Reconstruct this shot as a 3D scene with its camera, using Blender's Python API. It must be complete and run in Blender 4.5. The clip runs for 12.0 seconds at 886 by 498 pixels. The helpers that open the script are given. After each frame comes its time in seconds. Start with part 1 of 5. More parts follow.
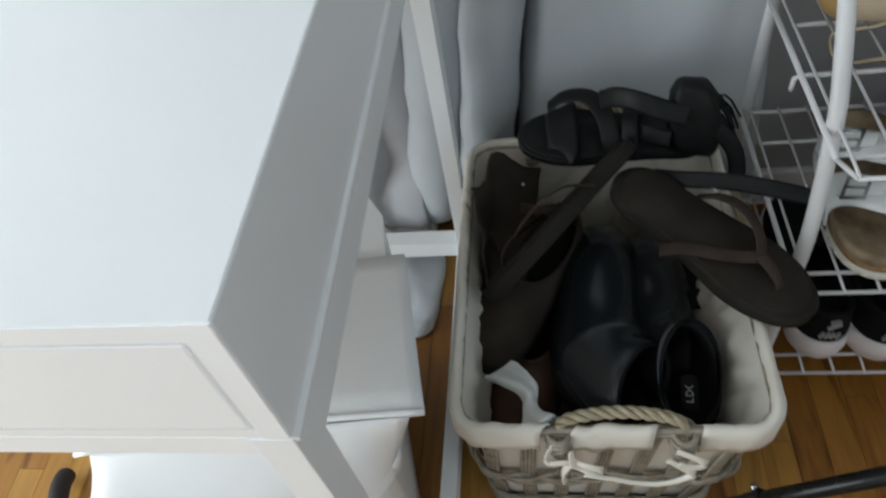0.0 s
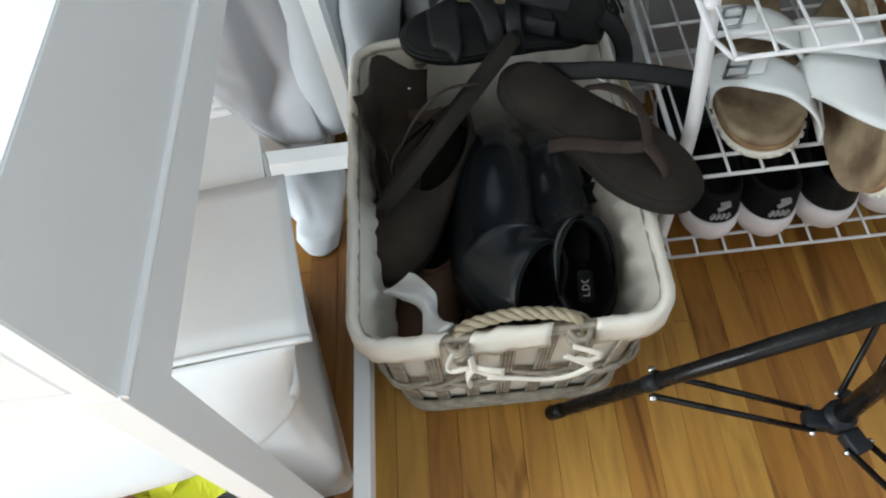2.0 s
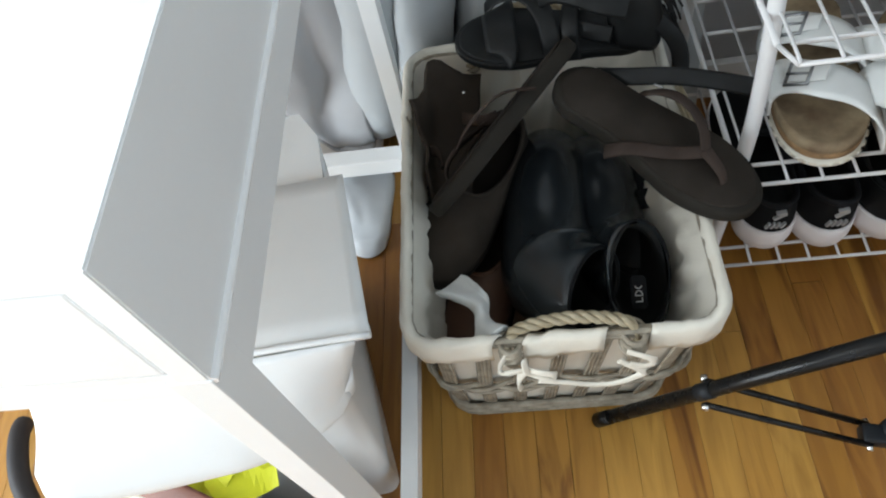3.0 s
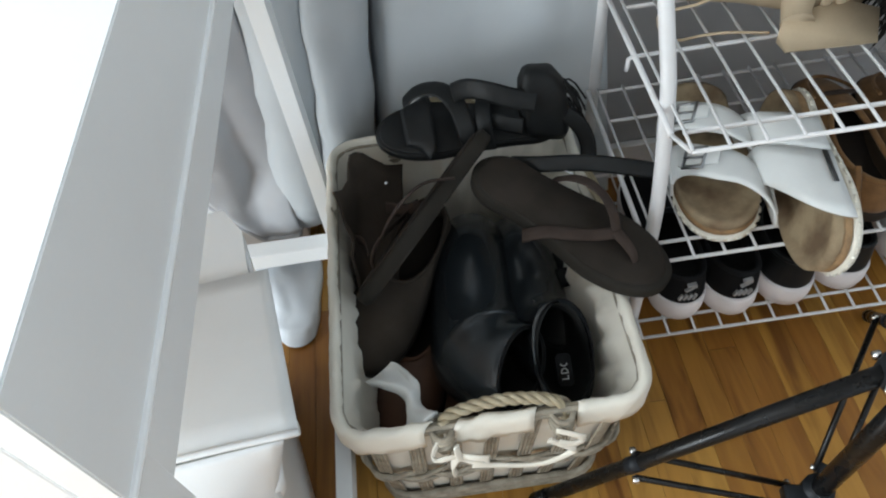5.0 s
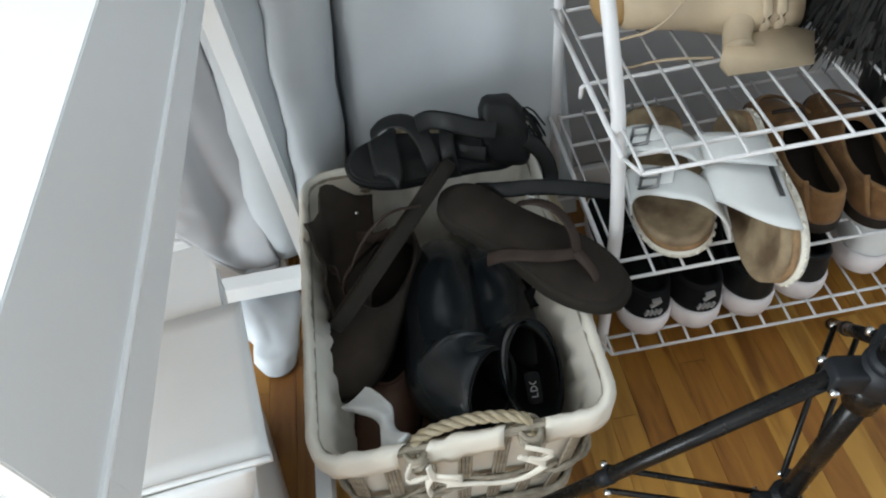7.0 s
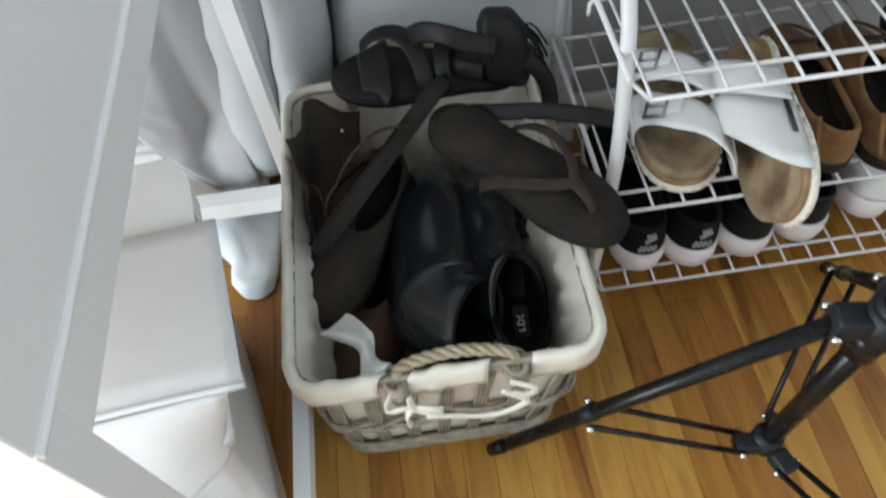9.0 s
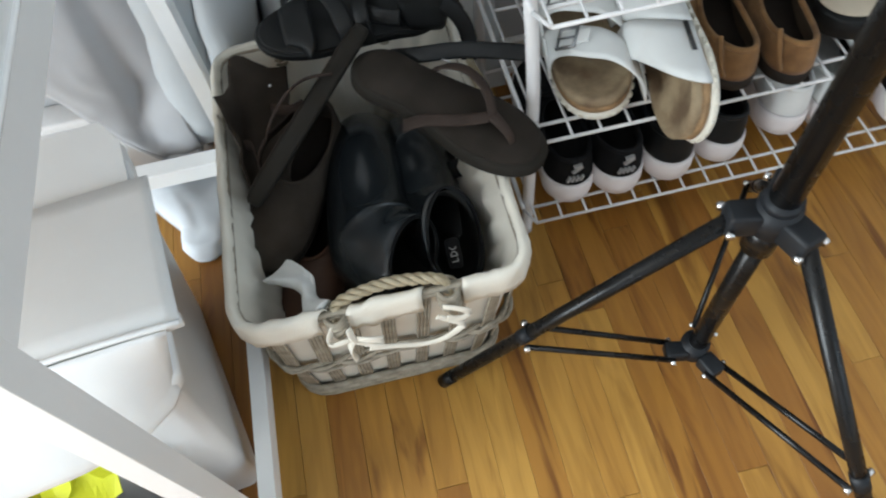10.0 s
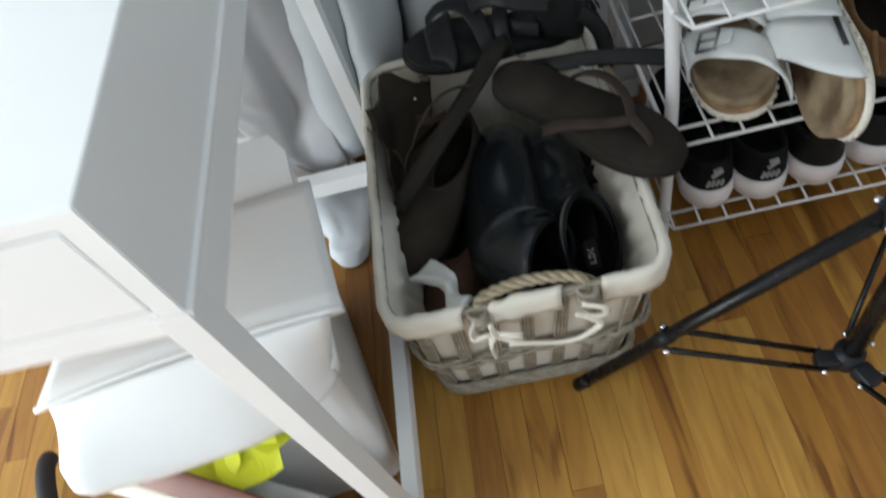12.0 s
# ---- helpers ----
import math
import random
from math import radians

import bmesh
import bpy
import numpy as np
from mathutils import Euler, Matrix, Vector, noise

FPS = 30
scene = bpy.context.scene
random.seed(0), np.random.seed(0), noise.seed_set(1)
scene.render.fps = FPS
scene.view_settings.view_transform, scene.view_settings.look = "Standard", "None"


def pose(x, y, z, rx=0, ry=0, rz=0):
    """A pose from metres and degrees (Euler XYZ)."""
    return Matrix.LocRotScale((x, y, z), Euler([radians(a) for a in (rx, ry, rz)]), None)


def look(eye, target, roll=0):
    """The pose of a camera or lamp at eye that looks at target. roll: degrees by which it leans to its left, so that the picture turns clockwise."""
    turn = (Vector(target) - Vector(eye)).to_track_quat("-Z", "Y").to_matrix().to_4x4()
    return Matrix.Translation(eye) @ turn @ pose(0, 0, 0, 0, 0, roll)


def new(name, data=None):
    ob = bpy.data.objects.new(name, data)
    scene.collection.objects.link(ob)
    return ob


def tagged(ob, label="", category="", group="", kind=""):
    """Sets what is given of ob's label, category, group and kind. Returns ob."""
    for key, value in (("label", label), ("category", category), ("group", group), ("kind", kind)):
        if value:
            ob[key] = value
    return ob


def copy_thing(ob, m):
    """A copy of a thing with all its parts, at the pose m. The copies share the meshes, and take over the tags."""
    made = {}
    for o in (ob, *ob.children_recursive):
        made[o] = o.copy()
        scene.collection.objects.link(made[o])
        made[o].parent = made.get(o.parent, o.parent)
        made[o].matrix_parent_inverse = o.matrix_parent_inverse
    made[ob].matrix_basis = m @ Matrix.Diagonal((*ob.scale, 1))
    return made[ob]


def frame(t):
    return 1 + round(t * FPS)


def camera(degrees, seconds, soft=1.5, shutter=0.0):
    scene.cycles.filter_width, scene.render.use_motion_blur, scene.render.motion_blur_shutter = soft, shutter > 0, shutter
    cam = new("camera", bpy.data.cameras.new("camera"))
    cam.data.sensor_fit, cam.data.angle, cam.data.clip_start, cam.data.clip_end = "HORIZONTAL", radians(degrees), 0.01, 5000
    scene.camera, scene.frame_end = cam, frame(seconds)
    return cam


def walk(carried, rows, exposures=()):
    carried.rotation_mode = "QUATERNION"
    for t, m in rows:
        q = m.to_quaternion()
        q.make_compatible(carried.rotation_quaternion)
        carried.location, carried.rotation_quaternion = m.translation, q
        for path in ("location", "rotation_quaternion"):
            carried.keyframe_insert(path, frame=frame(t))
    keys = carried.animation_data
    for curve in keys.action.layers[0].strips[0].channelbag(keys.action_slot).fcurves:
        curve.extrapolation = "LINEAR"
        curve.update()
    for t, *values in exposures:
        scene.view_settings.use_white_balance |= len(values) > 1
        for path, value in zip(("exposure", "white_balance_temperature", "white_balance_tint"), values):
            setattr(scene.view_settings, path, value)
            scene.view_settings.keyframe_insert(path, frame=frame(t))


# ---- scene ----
cam = camera(65.1, 12.0, 2.0, 0.6)
PATH = [
    (0, (-0.03, 0.294, 0.949), (-0.333, 1.555, -0.574), -12.5),
    (0.5, (-0.01, 0.325, 0.938), (-0.256, 1.464, -0.687), -14.2),
    (1, (0.013, 0.324, 0.932), (-0.174, 1.415, -0.734), -14.1),
    (1.5, (0.016, 0.322, 0.929), (-0.138, 1.38, -0.762), -13.4),
    (2, (0.014, 0.317, 0.926), (-0.115, 1.356, -0.779), -12.5),
    (2.5, (-0.001, 0.312, 0.93), (-0.153, 1.384, -0.752), -12.7),
    (3, (-0.01, 0.309, 0.93), (-0.227, 1.372, -0.749), -15.1),
    (3.5, (0.006, 0.316, 0.937), (-0.135, 1.428, -0.719), -12.6),
    (5.5, (0.0, 0.304, 0.953), (0.004, 1.552, -0.61), -8.4),
    (6, (0.01, 0.291, 0.961), (0.017, 1.559, -0.586), -8.9),
    (6.5, (0.03, 0.285, 0.969), (0.042, 1.566, -0.567), -9.7),
    (8.3, (0.011, 0.325, 0.944), (0.136, 1.586, -0.603), -5.6),
    (8.5, (0.019, 0.327, 0.933), (0.112, 1.558, -0.641), -6.0),
    (9, (0.023, 0.315, 0.932), (0.07, 1.426, -0.73), -6.2),
    (9.5, (0.051, 0.279, 0.929), (0.114, 1.334, -0.769), -6.7),
    (10, (0.065, 0.254, 0.939), (0.164, 1.283, -0.773), -8.3),
    (10.5, (0.086, 0.245, 0.949), (0.159, 1.295, -0.752), -13.6),
    (11, (0.065, 0.255, 0.963), (0.133, 1.345, -0.712), -15.8),
    (11.5, (-0.013, 0.268, 0.986), (-0.089, 1.425, -0.644), -18.6),
    (12, (0.037, 0.215, 0.954), (-0.184, 1.363, -0.668), -21.6),
]
EXPOSURES = [(0.0, -0.72), (0.5, -0.82), (1.0, -0.42), (1.5, -0.07), (6.5, -0.03), (9.0, 0.03), (11.0, 0.06), (11.5, 0.0), (12.0, -0.34)]
walk(cam, [(t, look(eye, target, roll)) for t, eye, target, roll in PATH], EXPOSURES)

# ---- world, lights ----
world = bpy.data.worlds.new("world")
scene.world = world
world.use_nodes = True
wn = world.node_tree.nodes
sky = wn.new("ShaderNodeTexSky")
sky.sky_type, sky.sun_disc = 'NISHITA', False
sky.sun_elevation, sky.sun_rotation = radians(38), radians(200)
world.node_tree.links.new(sky.outputs[0], wn["Background"].inputs[0])
wn["Background"].inputs[1].default_value = 0.12


def area(name, m, sx, sy, power, colour):
    d = bpy.data.lights.new(name, "AREA")
    d.shape, d.size, d.size_y, d.energy, d.color = "RECTANGLE", sx, sy, power, colour
    ob = new(name, d)
    ob.matrix_world = m
    return ob


# daylight in the window behind the camera, and in the glazed door to its left
area("window_light", look((-0.75, -2.36, 1.5), (-0.75, 0.0, 1.5)), 1.5, 1.3, 4, (0.76, 0.91, 1.0))
area("door_light", look((-2.36, -0.2, 1.15), (0.0, -0.2, 1.15)), 1.5, 1.95, 166, (0.85, 0.945, 1.0))
# fill light added on the right to brighten the desk's side panel, source unseen
area("east_fill_light", look((1.66, -0.9, 1.5), (0.0, -0.9, 1.5)), 1.1, 1.2, 13, (0.70, 0.88, 1.0))


# ---- materials ----
def mat(name, colour, rough=0.5, metal=0.0, vary=0.12, scale=40.0, fine=400.0, bump=0.15, depth=0.0008,
        second=None, mix_scale=9.0, coat=0.0, sheen=0.0, stretch=(1, 1, 1), spec=0.5, islands=False):
    """A procedural surface: base colour varied by a coarse and a fine noise, with relief from both."""
    m = bpy.data.materials.new(name)
    m.use_nodes = True
    nt = m.node_tree
    n, l = nt.nodes, nt.links
    b = n["Principled BSDF"]
    tc = n.new("ShaderNodeTexCoord")
    mp = n.new("ShaderNodeMapping")
    mp.inputs["Scale"].default_value = stretch
    oi = n.new("ShaderNodeObjectInfo")
    l.new(tc.outputs["Object"], mp.inputs["Vector"])
    shift = n.new("ShaderNodeVectorMath")
    shift.operation = "ADD"
    l.new(mp.outputs[0], shift.inputs[0])
    l.new(oi.outputs["Random"], shift.inputs[1])
    co = n.new("ShaderNodeTexNoise")
    co.inputs["Scale"].default_value, co.inputs["Detail"].default_value = mix_scale, 4
    fi = n.new("ShaderNodeTexNoise")
    fi.inputs["Scale"].default_value, fi.inputs["Detail"].default_value = fine, 3
    me = n.new("ShaderNodeTexNoise")
    me.inputs["Scale"].default_value, me.inputs["Detail"].default_value = scale, 4
    for t in (co, fi, me):
        l.new(shift.outputs[0], t.inputs["Vector"])
    ramp = n.new("ShaderNodeMix")
    ramp.data_type = "RGBA"
    c2 = second or tuple(min(1, c * (1 - vary * 1.6)) for c in colour)
    ramp.inputs[6].default_value, ramp.inputs[7].default_value = (*colour, 1), (*c2, 1)
    edge = n.new("ShaderNodeMapRange")
    edge.inputs[1].default_value, edge.inputs[2].default_value = 0.36, 0.66
    l.new(co.outputs[0], edge.inputs[0])
    l.new(edge.outputs[0], ramp.inputs[0])
    hsv = n.new("ShaderNodeHueSaturation")
    val = n.new("ShaderNodeMath")
    val.operation, val.inputs[1].default_value, val.inputs[2].default_value = "MULTIPLY_ADD", vary * 1.5, 1 - vary * 0.75
    addn = n.new("ShaderNodeMath")
    addn.operation = "ADD"
    half = n.new("ShaderNodeMath")
    half.operation, half.inputs[1].default_value = "MULTIPLY", 0.5
    l.new(me.outputs[0], addn.inputs[0])
    l.new(fi.outputs[0], addn.inputs[1])
    l.new(addn.outputs[0], half.inputs[0])
    l.new(half.outputs[0], val.inputs[0])
    l.new(val.outputs[0], hsv.inputs["Value"])
    l.new(ramp.outputs[2], hsv.inputs["Color"])
    l.new(hsv.outputs[0], b.inputs["Base Color"])
    rr = n.new("ShaderNodeMapRange")
    rr.inputs[3].default_value, rr.inputs[4].default_value = max(0, rough - 0.08), min(1, rough + 0.1)
    l.new(me.outputs[0], rr.inputs[0])
    l.new(rr.outputs[0], b.inputs["Roughness"])
    b.inputs["Metallic"].default_value = metal
    b.inputs["Specular IOR Level"].default_value = spec
    b.inputs["Coat Weight"].default_value = coat
    b.inputs["Sheen Weight"].default_value = sheen
    if bump:
        bu = n.new("ShaderNodeBump")
        bu.inputs["Strength"].default_value, bu.inputs["Distance"].default_value = bump, depth
        l.new(half.outputs[0], bu.inputs["Height"])
        l.new(bu.outputs[0], b.inputs["Normal"])
    return m


def wood_floor_mat():
    m = bpy.data.materials.new("strip_floor")
    m.use_nodes = True
    n, l = m.node_tree.nodes, m.node_tree.links
    b = n["Principled BSDF"]
    tc, oi, geo = n.new("ShaderNodeTexCoord"), n.new("ShaderNodeObjectInfo"), n.new("ShaderNodeNewGeometry")
    rnd = n.new("ShaderNodeMath")
    rnd.operation = "ADD"
    l.new(oi.outputs["Random"], rnd.inputs[0])
    l.new(geo.outputs["Random Per Island"], rnd.inputs[1])
    fr = n.new("ShaderNodeMath")
    fr.operation = "FRACT"
    l.new(rnd.outputs[0], fr.inputs[0])
    mul = n.new("ShaderNodeMath")
    mul.operation, mul.inputs[1].default_value = "MULTIPLY", 37.0
    l.new(fr.outputs[0], mul.inputs[0])
    mp = n.new("ShaderNodeMapping")
    mp.inputs["Scale"].default_value = (1.0, 0.11, 1.0)
    sh = n.new("ShaderNodeVectorMath")
    sh.operation = "ADD"
    l.new(geo.outputs["Position"], mp.inputs["Vector"])
    l.new(mp.outputs[0], sh.inputs[0])
    l.new(mul.outputs[0], sh.inputs[1])
    base = n.new("ShaderNodeValToRGB")
    els = base.color_ramp.elements
    els[0].position, els[0].color = 0.0, (0.262, 0.107, 0.018, 1)
    els[1].position, els[1].color = 1.0, (0.455, 0.250, 0.052, 1)
    for p, c in ((0.3, (0.33, 0.152, 0.026, 1)), (0.65, (0.388, 0.195, 0.036, 1))):
        e = els.new(p)
        e.color = c
    l.new(fr.outputs[0], base.inputs[0])
    grain = n.new("ShaderNodeTexNoise")
    grain.inputs["Scale"].default_value, grain.inputs["Detail"].default_value, grain.inputs["Distortion"].default_value = 48, 7, 1.2
    l.new(sh.outputs[0], grain.inputs["Vector"])
    streak = n.new("ShaderNodeTexNoise")
    streak.inputs["Scale"].default_value, streak.inputs["Detail"].default_value, streak.inputs["Distortion"].default_value = 12, 5, 2.6
    l.new(sh.outputs[0], streak.inputs["Vector"])
    m1 = n.new("ShaderNodeMix")
    m1.data_type, m1.blend_type = "RGBA", "MULTIPLY"
    g = n.new("ShaderNodeValToRGB")
    g.color_ramp.elements[0].position, g.color_ramp.elements[0].color = 0.30, (0.66, 0.57, 0.48, 1)
    g.color_ramp.elements[1].position, g.color_ramp.elements[1].color = 0.62, (1.08, 1.05, 1.0, 1)
    l.new(grain.outputs[0], g.inputs[0])
    m1.inputs[0].default_value = 0.75
    l.new(base.outputs[0], m1.inputs[6])
    l.new(g.outputs[0], m1.inputs[7])
    s = n.new("ShaderNodeValToRGB")
    s.color_ramp.elements[0].position, s.color_ramp.elements[0].color = 0.31, (0.36, 0.24, 0.16, 1)
    s.color_ramp.elements[1].position, s.color_ramp.elements[1].color = 0.43, (1, 1, 1, 1)
    l.new(streak.outputs[0], s.inputs[0])
    m2 = n.new("ShaderNodeMix")
    m2.data_type, m2.blend_type = "RGBA", "MULTIPLY"
    m2.inputs[0].default_value = 0.85
    l.new(m1.outputs[2], m2.inputs[6])
    l.new(s.outputs[0], m2.inputs[7])
    l.new(m2.outputs[2], b.inputs["Base Color"])
    b.inputs["Roughness"].default_value = 0.42
    bu = n.new("ShaderNodeBump")
    bu.inputs["Strength"].default_value, bu.inputs["Distance"].default_value = 0.1, 0.0006
    l.new(grain.outputs[0], bu.inputs["Height"])
    l.new(bu.outputs[0], b.inputs["Normal"])
    return m


FLOOR = wood_floor_mat()
GAP = mat("joint_dirt", (0.14, 0.07, 0.03), 0.9)
WALL = mat("wall_paint", (0.64, 0.645, 0.655), 0.85, vary=0.05, scale=6, bump=0.1)
CEIL = mat("ceiling_paint", (0.80, 0.80, 0.79), 0.9, vary=0.03)
TRIM = mat("trim_paint", (0.86, 0.86, 0.86), 0.35, vary=0.04)
DESK = mat("white_lacquer", (0.87, 0.88, 0.88), 0.36, vary=0.03, mix_scale=3, fine=300, bump=0.04)
# whiter than the lacquer so that the bead reads as a lit edge
BEAD = mat("lit_white_bead", (0.93, 0.93, 0.93), 0.12, 0.0, vary=0.02, bump=0.0, coat=0.6)
PLASTIC = mat("white_plastic", (0.87, 0.885, 0.885), 0.35, vary=0.04, mix_scale=4, fine=600, bump=0.08, depth=0.0004)
YELLOW = mat("yellow_paper", (0.72, 0.74, 0.02), 0.6, vary=0.1, mix_scale=14)
SILVER = mat("grey_card", (0.36, 0.37, 0.37), 0.5, vary=0.15, mix_scale=6)
LEATHER = mat("tan_leather", (0.20, 0.07, 0.042), 0.5, vary=0.15, mix_scale=12, bump=0.3)
BLACKSTRAP = mat("black_webbing", (0.018, 0.016, 0.018), 0.7, vary=0.2)
CURTAIN = mat("grey_curtain", (0.48, 0.51, 0.53), 0.85, vary=0.07, mix_scale=5, scale=30, fine=900, bump=0.25, sheen=0.15)
DUVET = mat("grey_drape", (0.42, 0.43, 0.45), 0.9, vary=0.08, mix_scale=6, second=(0.45, 0.455, 0.47), fine=700, bump=0.25)
CLOTH = mat("pale_blue_cloth", (0.62, 0.66, 0.70), 0.9, vary=0.06, mix_scale=14, fine=900, bump=0.25)
LINER = mat("cream_canvas", (0.76, 0.73, 0.645), 0.9, vary=0.08, mix_scale=12, second=(0.69, 0.65, 0.565), fine=500, scale=15, bump=0.4, depth=0.0022)
WICKER = mat("weathered_wicker", (0.37, 0.33, 0.26), 0.75, vary=0.35, mix_scale=60, second=(0.22, 0.19, 0.145), scale=160, bump=0.5)
ROPE = mat("seagrass_rope", (0.42, 0.36, 0.25), 0.7, vary=0.3, mix_scale=70, second=(0.33, 0.27, 0.17), scale=220, bump=0.5)
WIRE = mat("white_coated_wire", (0.72, 0.715, 0.72), 0.35, vary=0.04, bump=0.05)
BLACKM = mat("black_anodised", (0.008, 0.0078, 0.0078), 0.27, vary=0.2, mix_scale=20, bump=0.05, spec=0.26)
BLACKP = mat("dark_grey_plastic", (0.014, 0.016, 0.019), 0.5, vary=0.2, bump=0.15, spec=0.25)
STEEL = mat("bright_steel", (0.72, 0.72, 0.72), 0.25, 1.0, vary=0.08)
BUCKLE = mat("dull_steel", (0.32, 0.33, 0.34), 0.35, 1.0, vary=0.1)
NAVY = mat("navy_rubber", (0.020, 0.025, 0.029), 0.21, vary=0.15, mix_scale=5, scale=5, fine=60, bump=0.0, spec=0.5)
INNER = mat("black_lining", (0.017, 0.018, 0.018), 0.8, vary=0.25, spec=0.2)
BROWN = mat("dark_brown_suede", (0.036, 0.030, 0.025), 0.85, vary=0.2, mix_scale=22, fine=700, bump=0.3, spec=0.08, sheen=0.0)
TAUPE = mat("taupe_suede", (0.050, 0.040, 0.032), 0.85, vary=0.2, mix_scale=22, fine=700, bump=0.3, spec=0.1)
FOAM = mat("brown_foam", (0.029, 0.026, 0.022), 0.85, vary=0.15, mix_scale=18, fine=500, bump=0.25, spec=0.1)
STRAPB = mat("brown_nubuck_strap", (0.05, 0.036, 0.03), 0.75, vary=0.15, mix_scale=40, spec=0.15)
REDBROWN = mat("chestnut_leather", (0.11, 0.058, 0.038), 0.5, vary=0.2, mix_scale=20, spec=0.25)
BLACKL = mat("black_leather", (0.0125, 0.0135, 0.014), 0.5, vary=0.25, mix_scale=30, bump=0.2, spec=0.2)
BLACKF = mat("black_mesh_fabric", (0.014, 0.014, 0.015), 0.8, vary=0.25, fine=900, bump=0.4, spec=0.08)
WSOLE = mat("white_midsole", (0.78, 0.74, 0.74), 0.5, vary=0.06, mix_scale=15, second=(0.70, 0.65, 0.64))
WLEATHER = mat("white_leather", (0.71, 0.725, 0.715), 0.45, vary=0.05, mix_scale=20, bump=0.15)
CORK = mat("cork_side", (0.42, 0.26, 0.13), 0.75, vary=0.25, mix_scale=60, scale=200, bump=0.4)
INSOLE = mat("worn_suede_insole", (0.34, 0.26, 0.16), 0.8, vary=0.2, mix_scale=24, second=(0.14, 0.09, 0.05), bump=0.25)
EVA = mat("cream_eva", (0.74, 0.71, 0.62), 0.6, vary=0.06)
TANS = mat("tan_suede", (0.25, 0.135, 0.056), 0.88, vary=0.35, mix_scale=34, second=(0.15, 0.078, 0.034), fine=500, scale=90, bump=0.5, sheen=0.1, spec=0.15)
DARKIN = mat("dark_brown_lining", (0.062, 0.044, 0.030), 0.85, vary=0.2, spec=0.1)
DSOLE = mat("dark_sole", (0.03, 0.024, 0.02), 0.75, vary=0.2, spec=0.15)
NUDE = mat("nude_suede", (0.47, 0.37, 0.25), 0.7, vary=0.12, mix_scale=16, bump=0.2)
AMBER = mat("amber_sole", (0.45, 0.27, 0.10), 0.45, vary=0.2)
BEIGE = mat("beige_insole", (0.55, 0.47, 0.36), 0.7, vary=0.08)
FUR = mat("black_fur", (0.012, 0.012, 0.010), 0.95, vary=0.4, mix_scale=60)
PRINT = mat("white_print", (0.38, 0.38, 0.38), 0.5)
PRINTK = mat("black_print", (0.03, 0.03, 0.03), 0.5)
SOCK = mat("white_knit", (0.74, 0.76, 0.75), 0.9, vary=0.06, mix_scale=25, fine=800, bump=0.3)


# ---- mesh helpers ----
def part(name, bm, material, parent=None, label="", smooth=True):
    """Links a bmesh as one mesh object, under a thing or a part."""
    me = bpy.data.meshes.new(name)
    if smooth:
        for f in bm.faces:
            f.smooth = True
    bm.to_mesh(me)
    bm.free()
    me.materials.append(material)
    ob = new(name, me)
    if parent is not None:
        ob.parent = parent
    if label:
        ob["label"] = label
    return ob


def thing(name, label, category, at=(0, 0, 0), rz=0.0, group="", kind=""):
    ob = new(name)
    ob.empty_display_size = 0.05
    ob.matrix_world = pose(*at, 0, 0, rz)
    return tagged(ob, label, category, group, kind)


def box(x0, x1, y0, y1, z0, z1, bevel=0.002, bm=None, seg=2):
    b = bmesh.new()
    bmesh.ops.create_cube(b, size=1)
    for v in b.verts:
        v.co = Vector(((x0 + x1) / 2 + v.co.x * (x1 - x0), (y0 + y1) / 2 + v.co.y * (y1 - y0), (z0 + z1) / 2 + v.co.z * (z1 - z0)))
    if bevel:
        bmesh.ops.bevel(b, geom=b.edges[:], offset=bevel, segments=seg, affect="EDGES", profile=0.5)
    return b


def smooth_path(pts, times=2):
    """Rounds the corners of an open polyline."""
    p = [Vector(q) for q in pts]
    for _ in range(times):
        r = [p[0]]
        for a, b in zip(p, p[1:]):
            r += [a.lerp(b, 0.25), a.lerp(b, 0.75)]
        r.append(p[-1])
        p = r
    return p


def sweep(pts, rx, ry=None, n=8, closed=False, up=(0, 0, 1), bm=None, taper=None, twist=0.0):
    """Sweeps an ellipse of half axes rx (across) and ry (along up) along a polyline."""
    ry = rx if ry is None else ry
    bm = bm or bmesh.new()
    p = [Vector(q) for q in pts]
    k = len(p)
    rings = []
    for i in range(k):
        d = (p[(i + 1) % k] - p[i - 1]) if closed else (p[min(i + 1, k - 1)] - p[max(i - 1, 0)])
        d.normalize()
        u = Vector(up)
        s = d.cross(u)
        if s.length < 1e-4:
            s = d.cross(Vector((0, 1, 0)))
        s.normalize()
        u = s.cross(d)
        f = taper(i / max(1, k - 1)) if taper else 1.0
        ring = []
        for j in range(n):
            a = 2 * math.pi * j / n + twist * i
            ring.append(bm.verts.new(p[i] + s * (math.cos(a) * rx * f) + u * (math.sin(a) * ry * f)))
        rings.append(ring)
    for i in range(k if closed else k - 1):
        a, b = rings[i], rings[(i + 1) % k]
        for j in range(n):
            bm.faces.new((a[j], a[(j + 1) % n], b[(j + 1) % n], b[j]))
    if not closed:
        bm.faces.new(rings[0][::-1])
        bm.faces.new(rings[-1])
    return bm


def loft(rings, bm=None, cap0=True, cap1=True, closed=True):
    """Skins a list of rings of equal length."""
    bm = bm or bmesh.new()
    vs = [[bm.verts.new(q) for q in r] for r in rings]
    m = len(vs[0])
    for a, b in zip(vs, vs[1:]):
        for j in range(m if closed else m - 1):
            bm.faces.new((a[j], a[(j + 1) % m], b[(j + 1) % m], b[j]))
    if cap0:
        bm.faces.new(vs[0][::-1])
    if cap1:
        bm.faces.new(vs[-1])
    bmesh.ops.recalc_face_normals(bm, faces=bm.faces[:])
    return bm


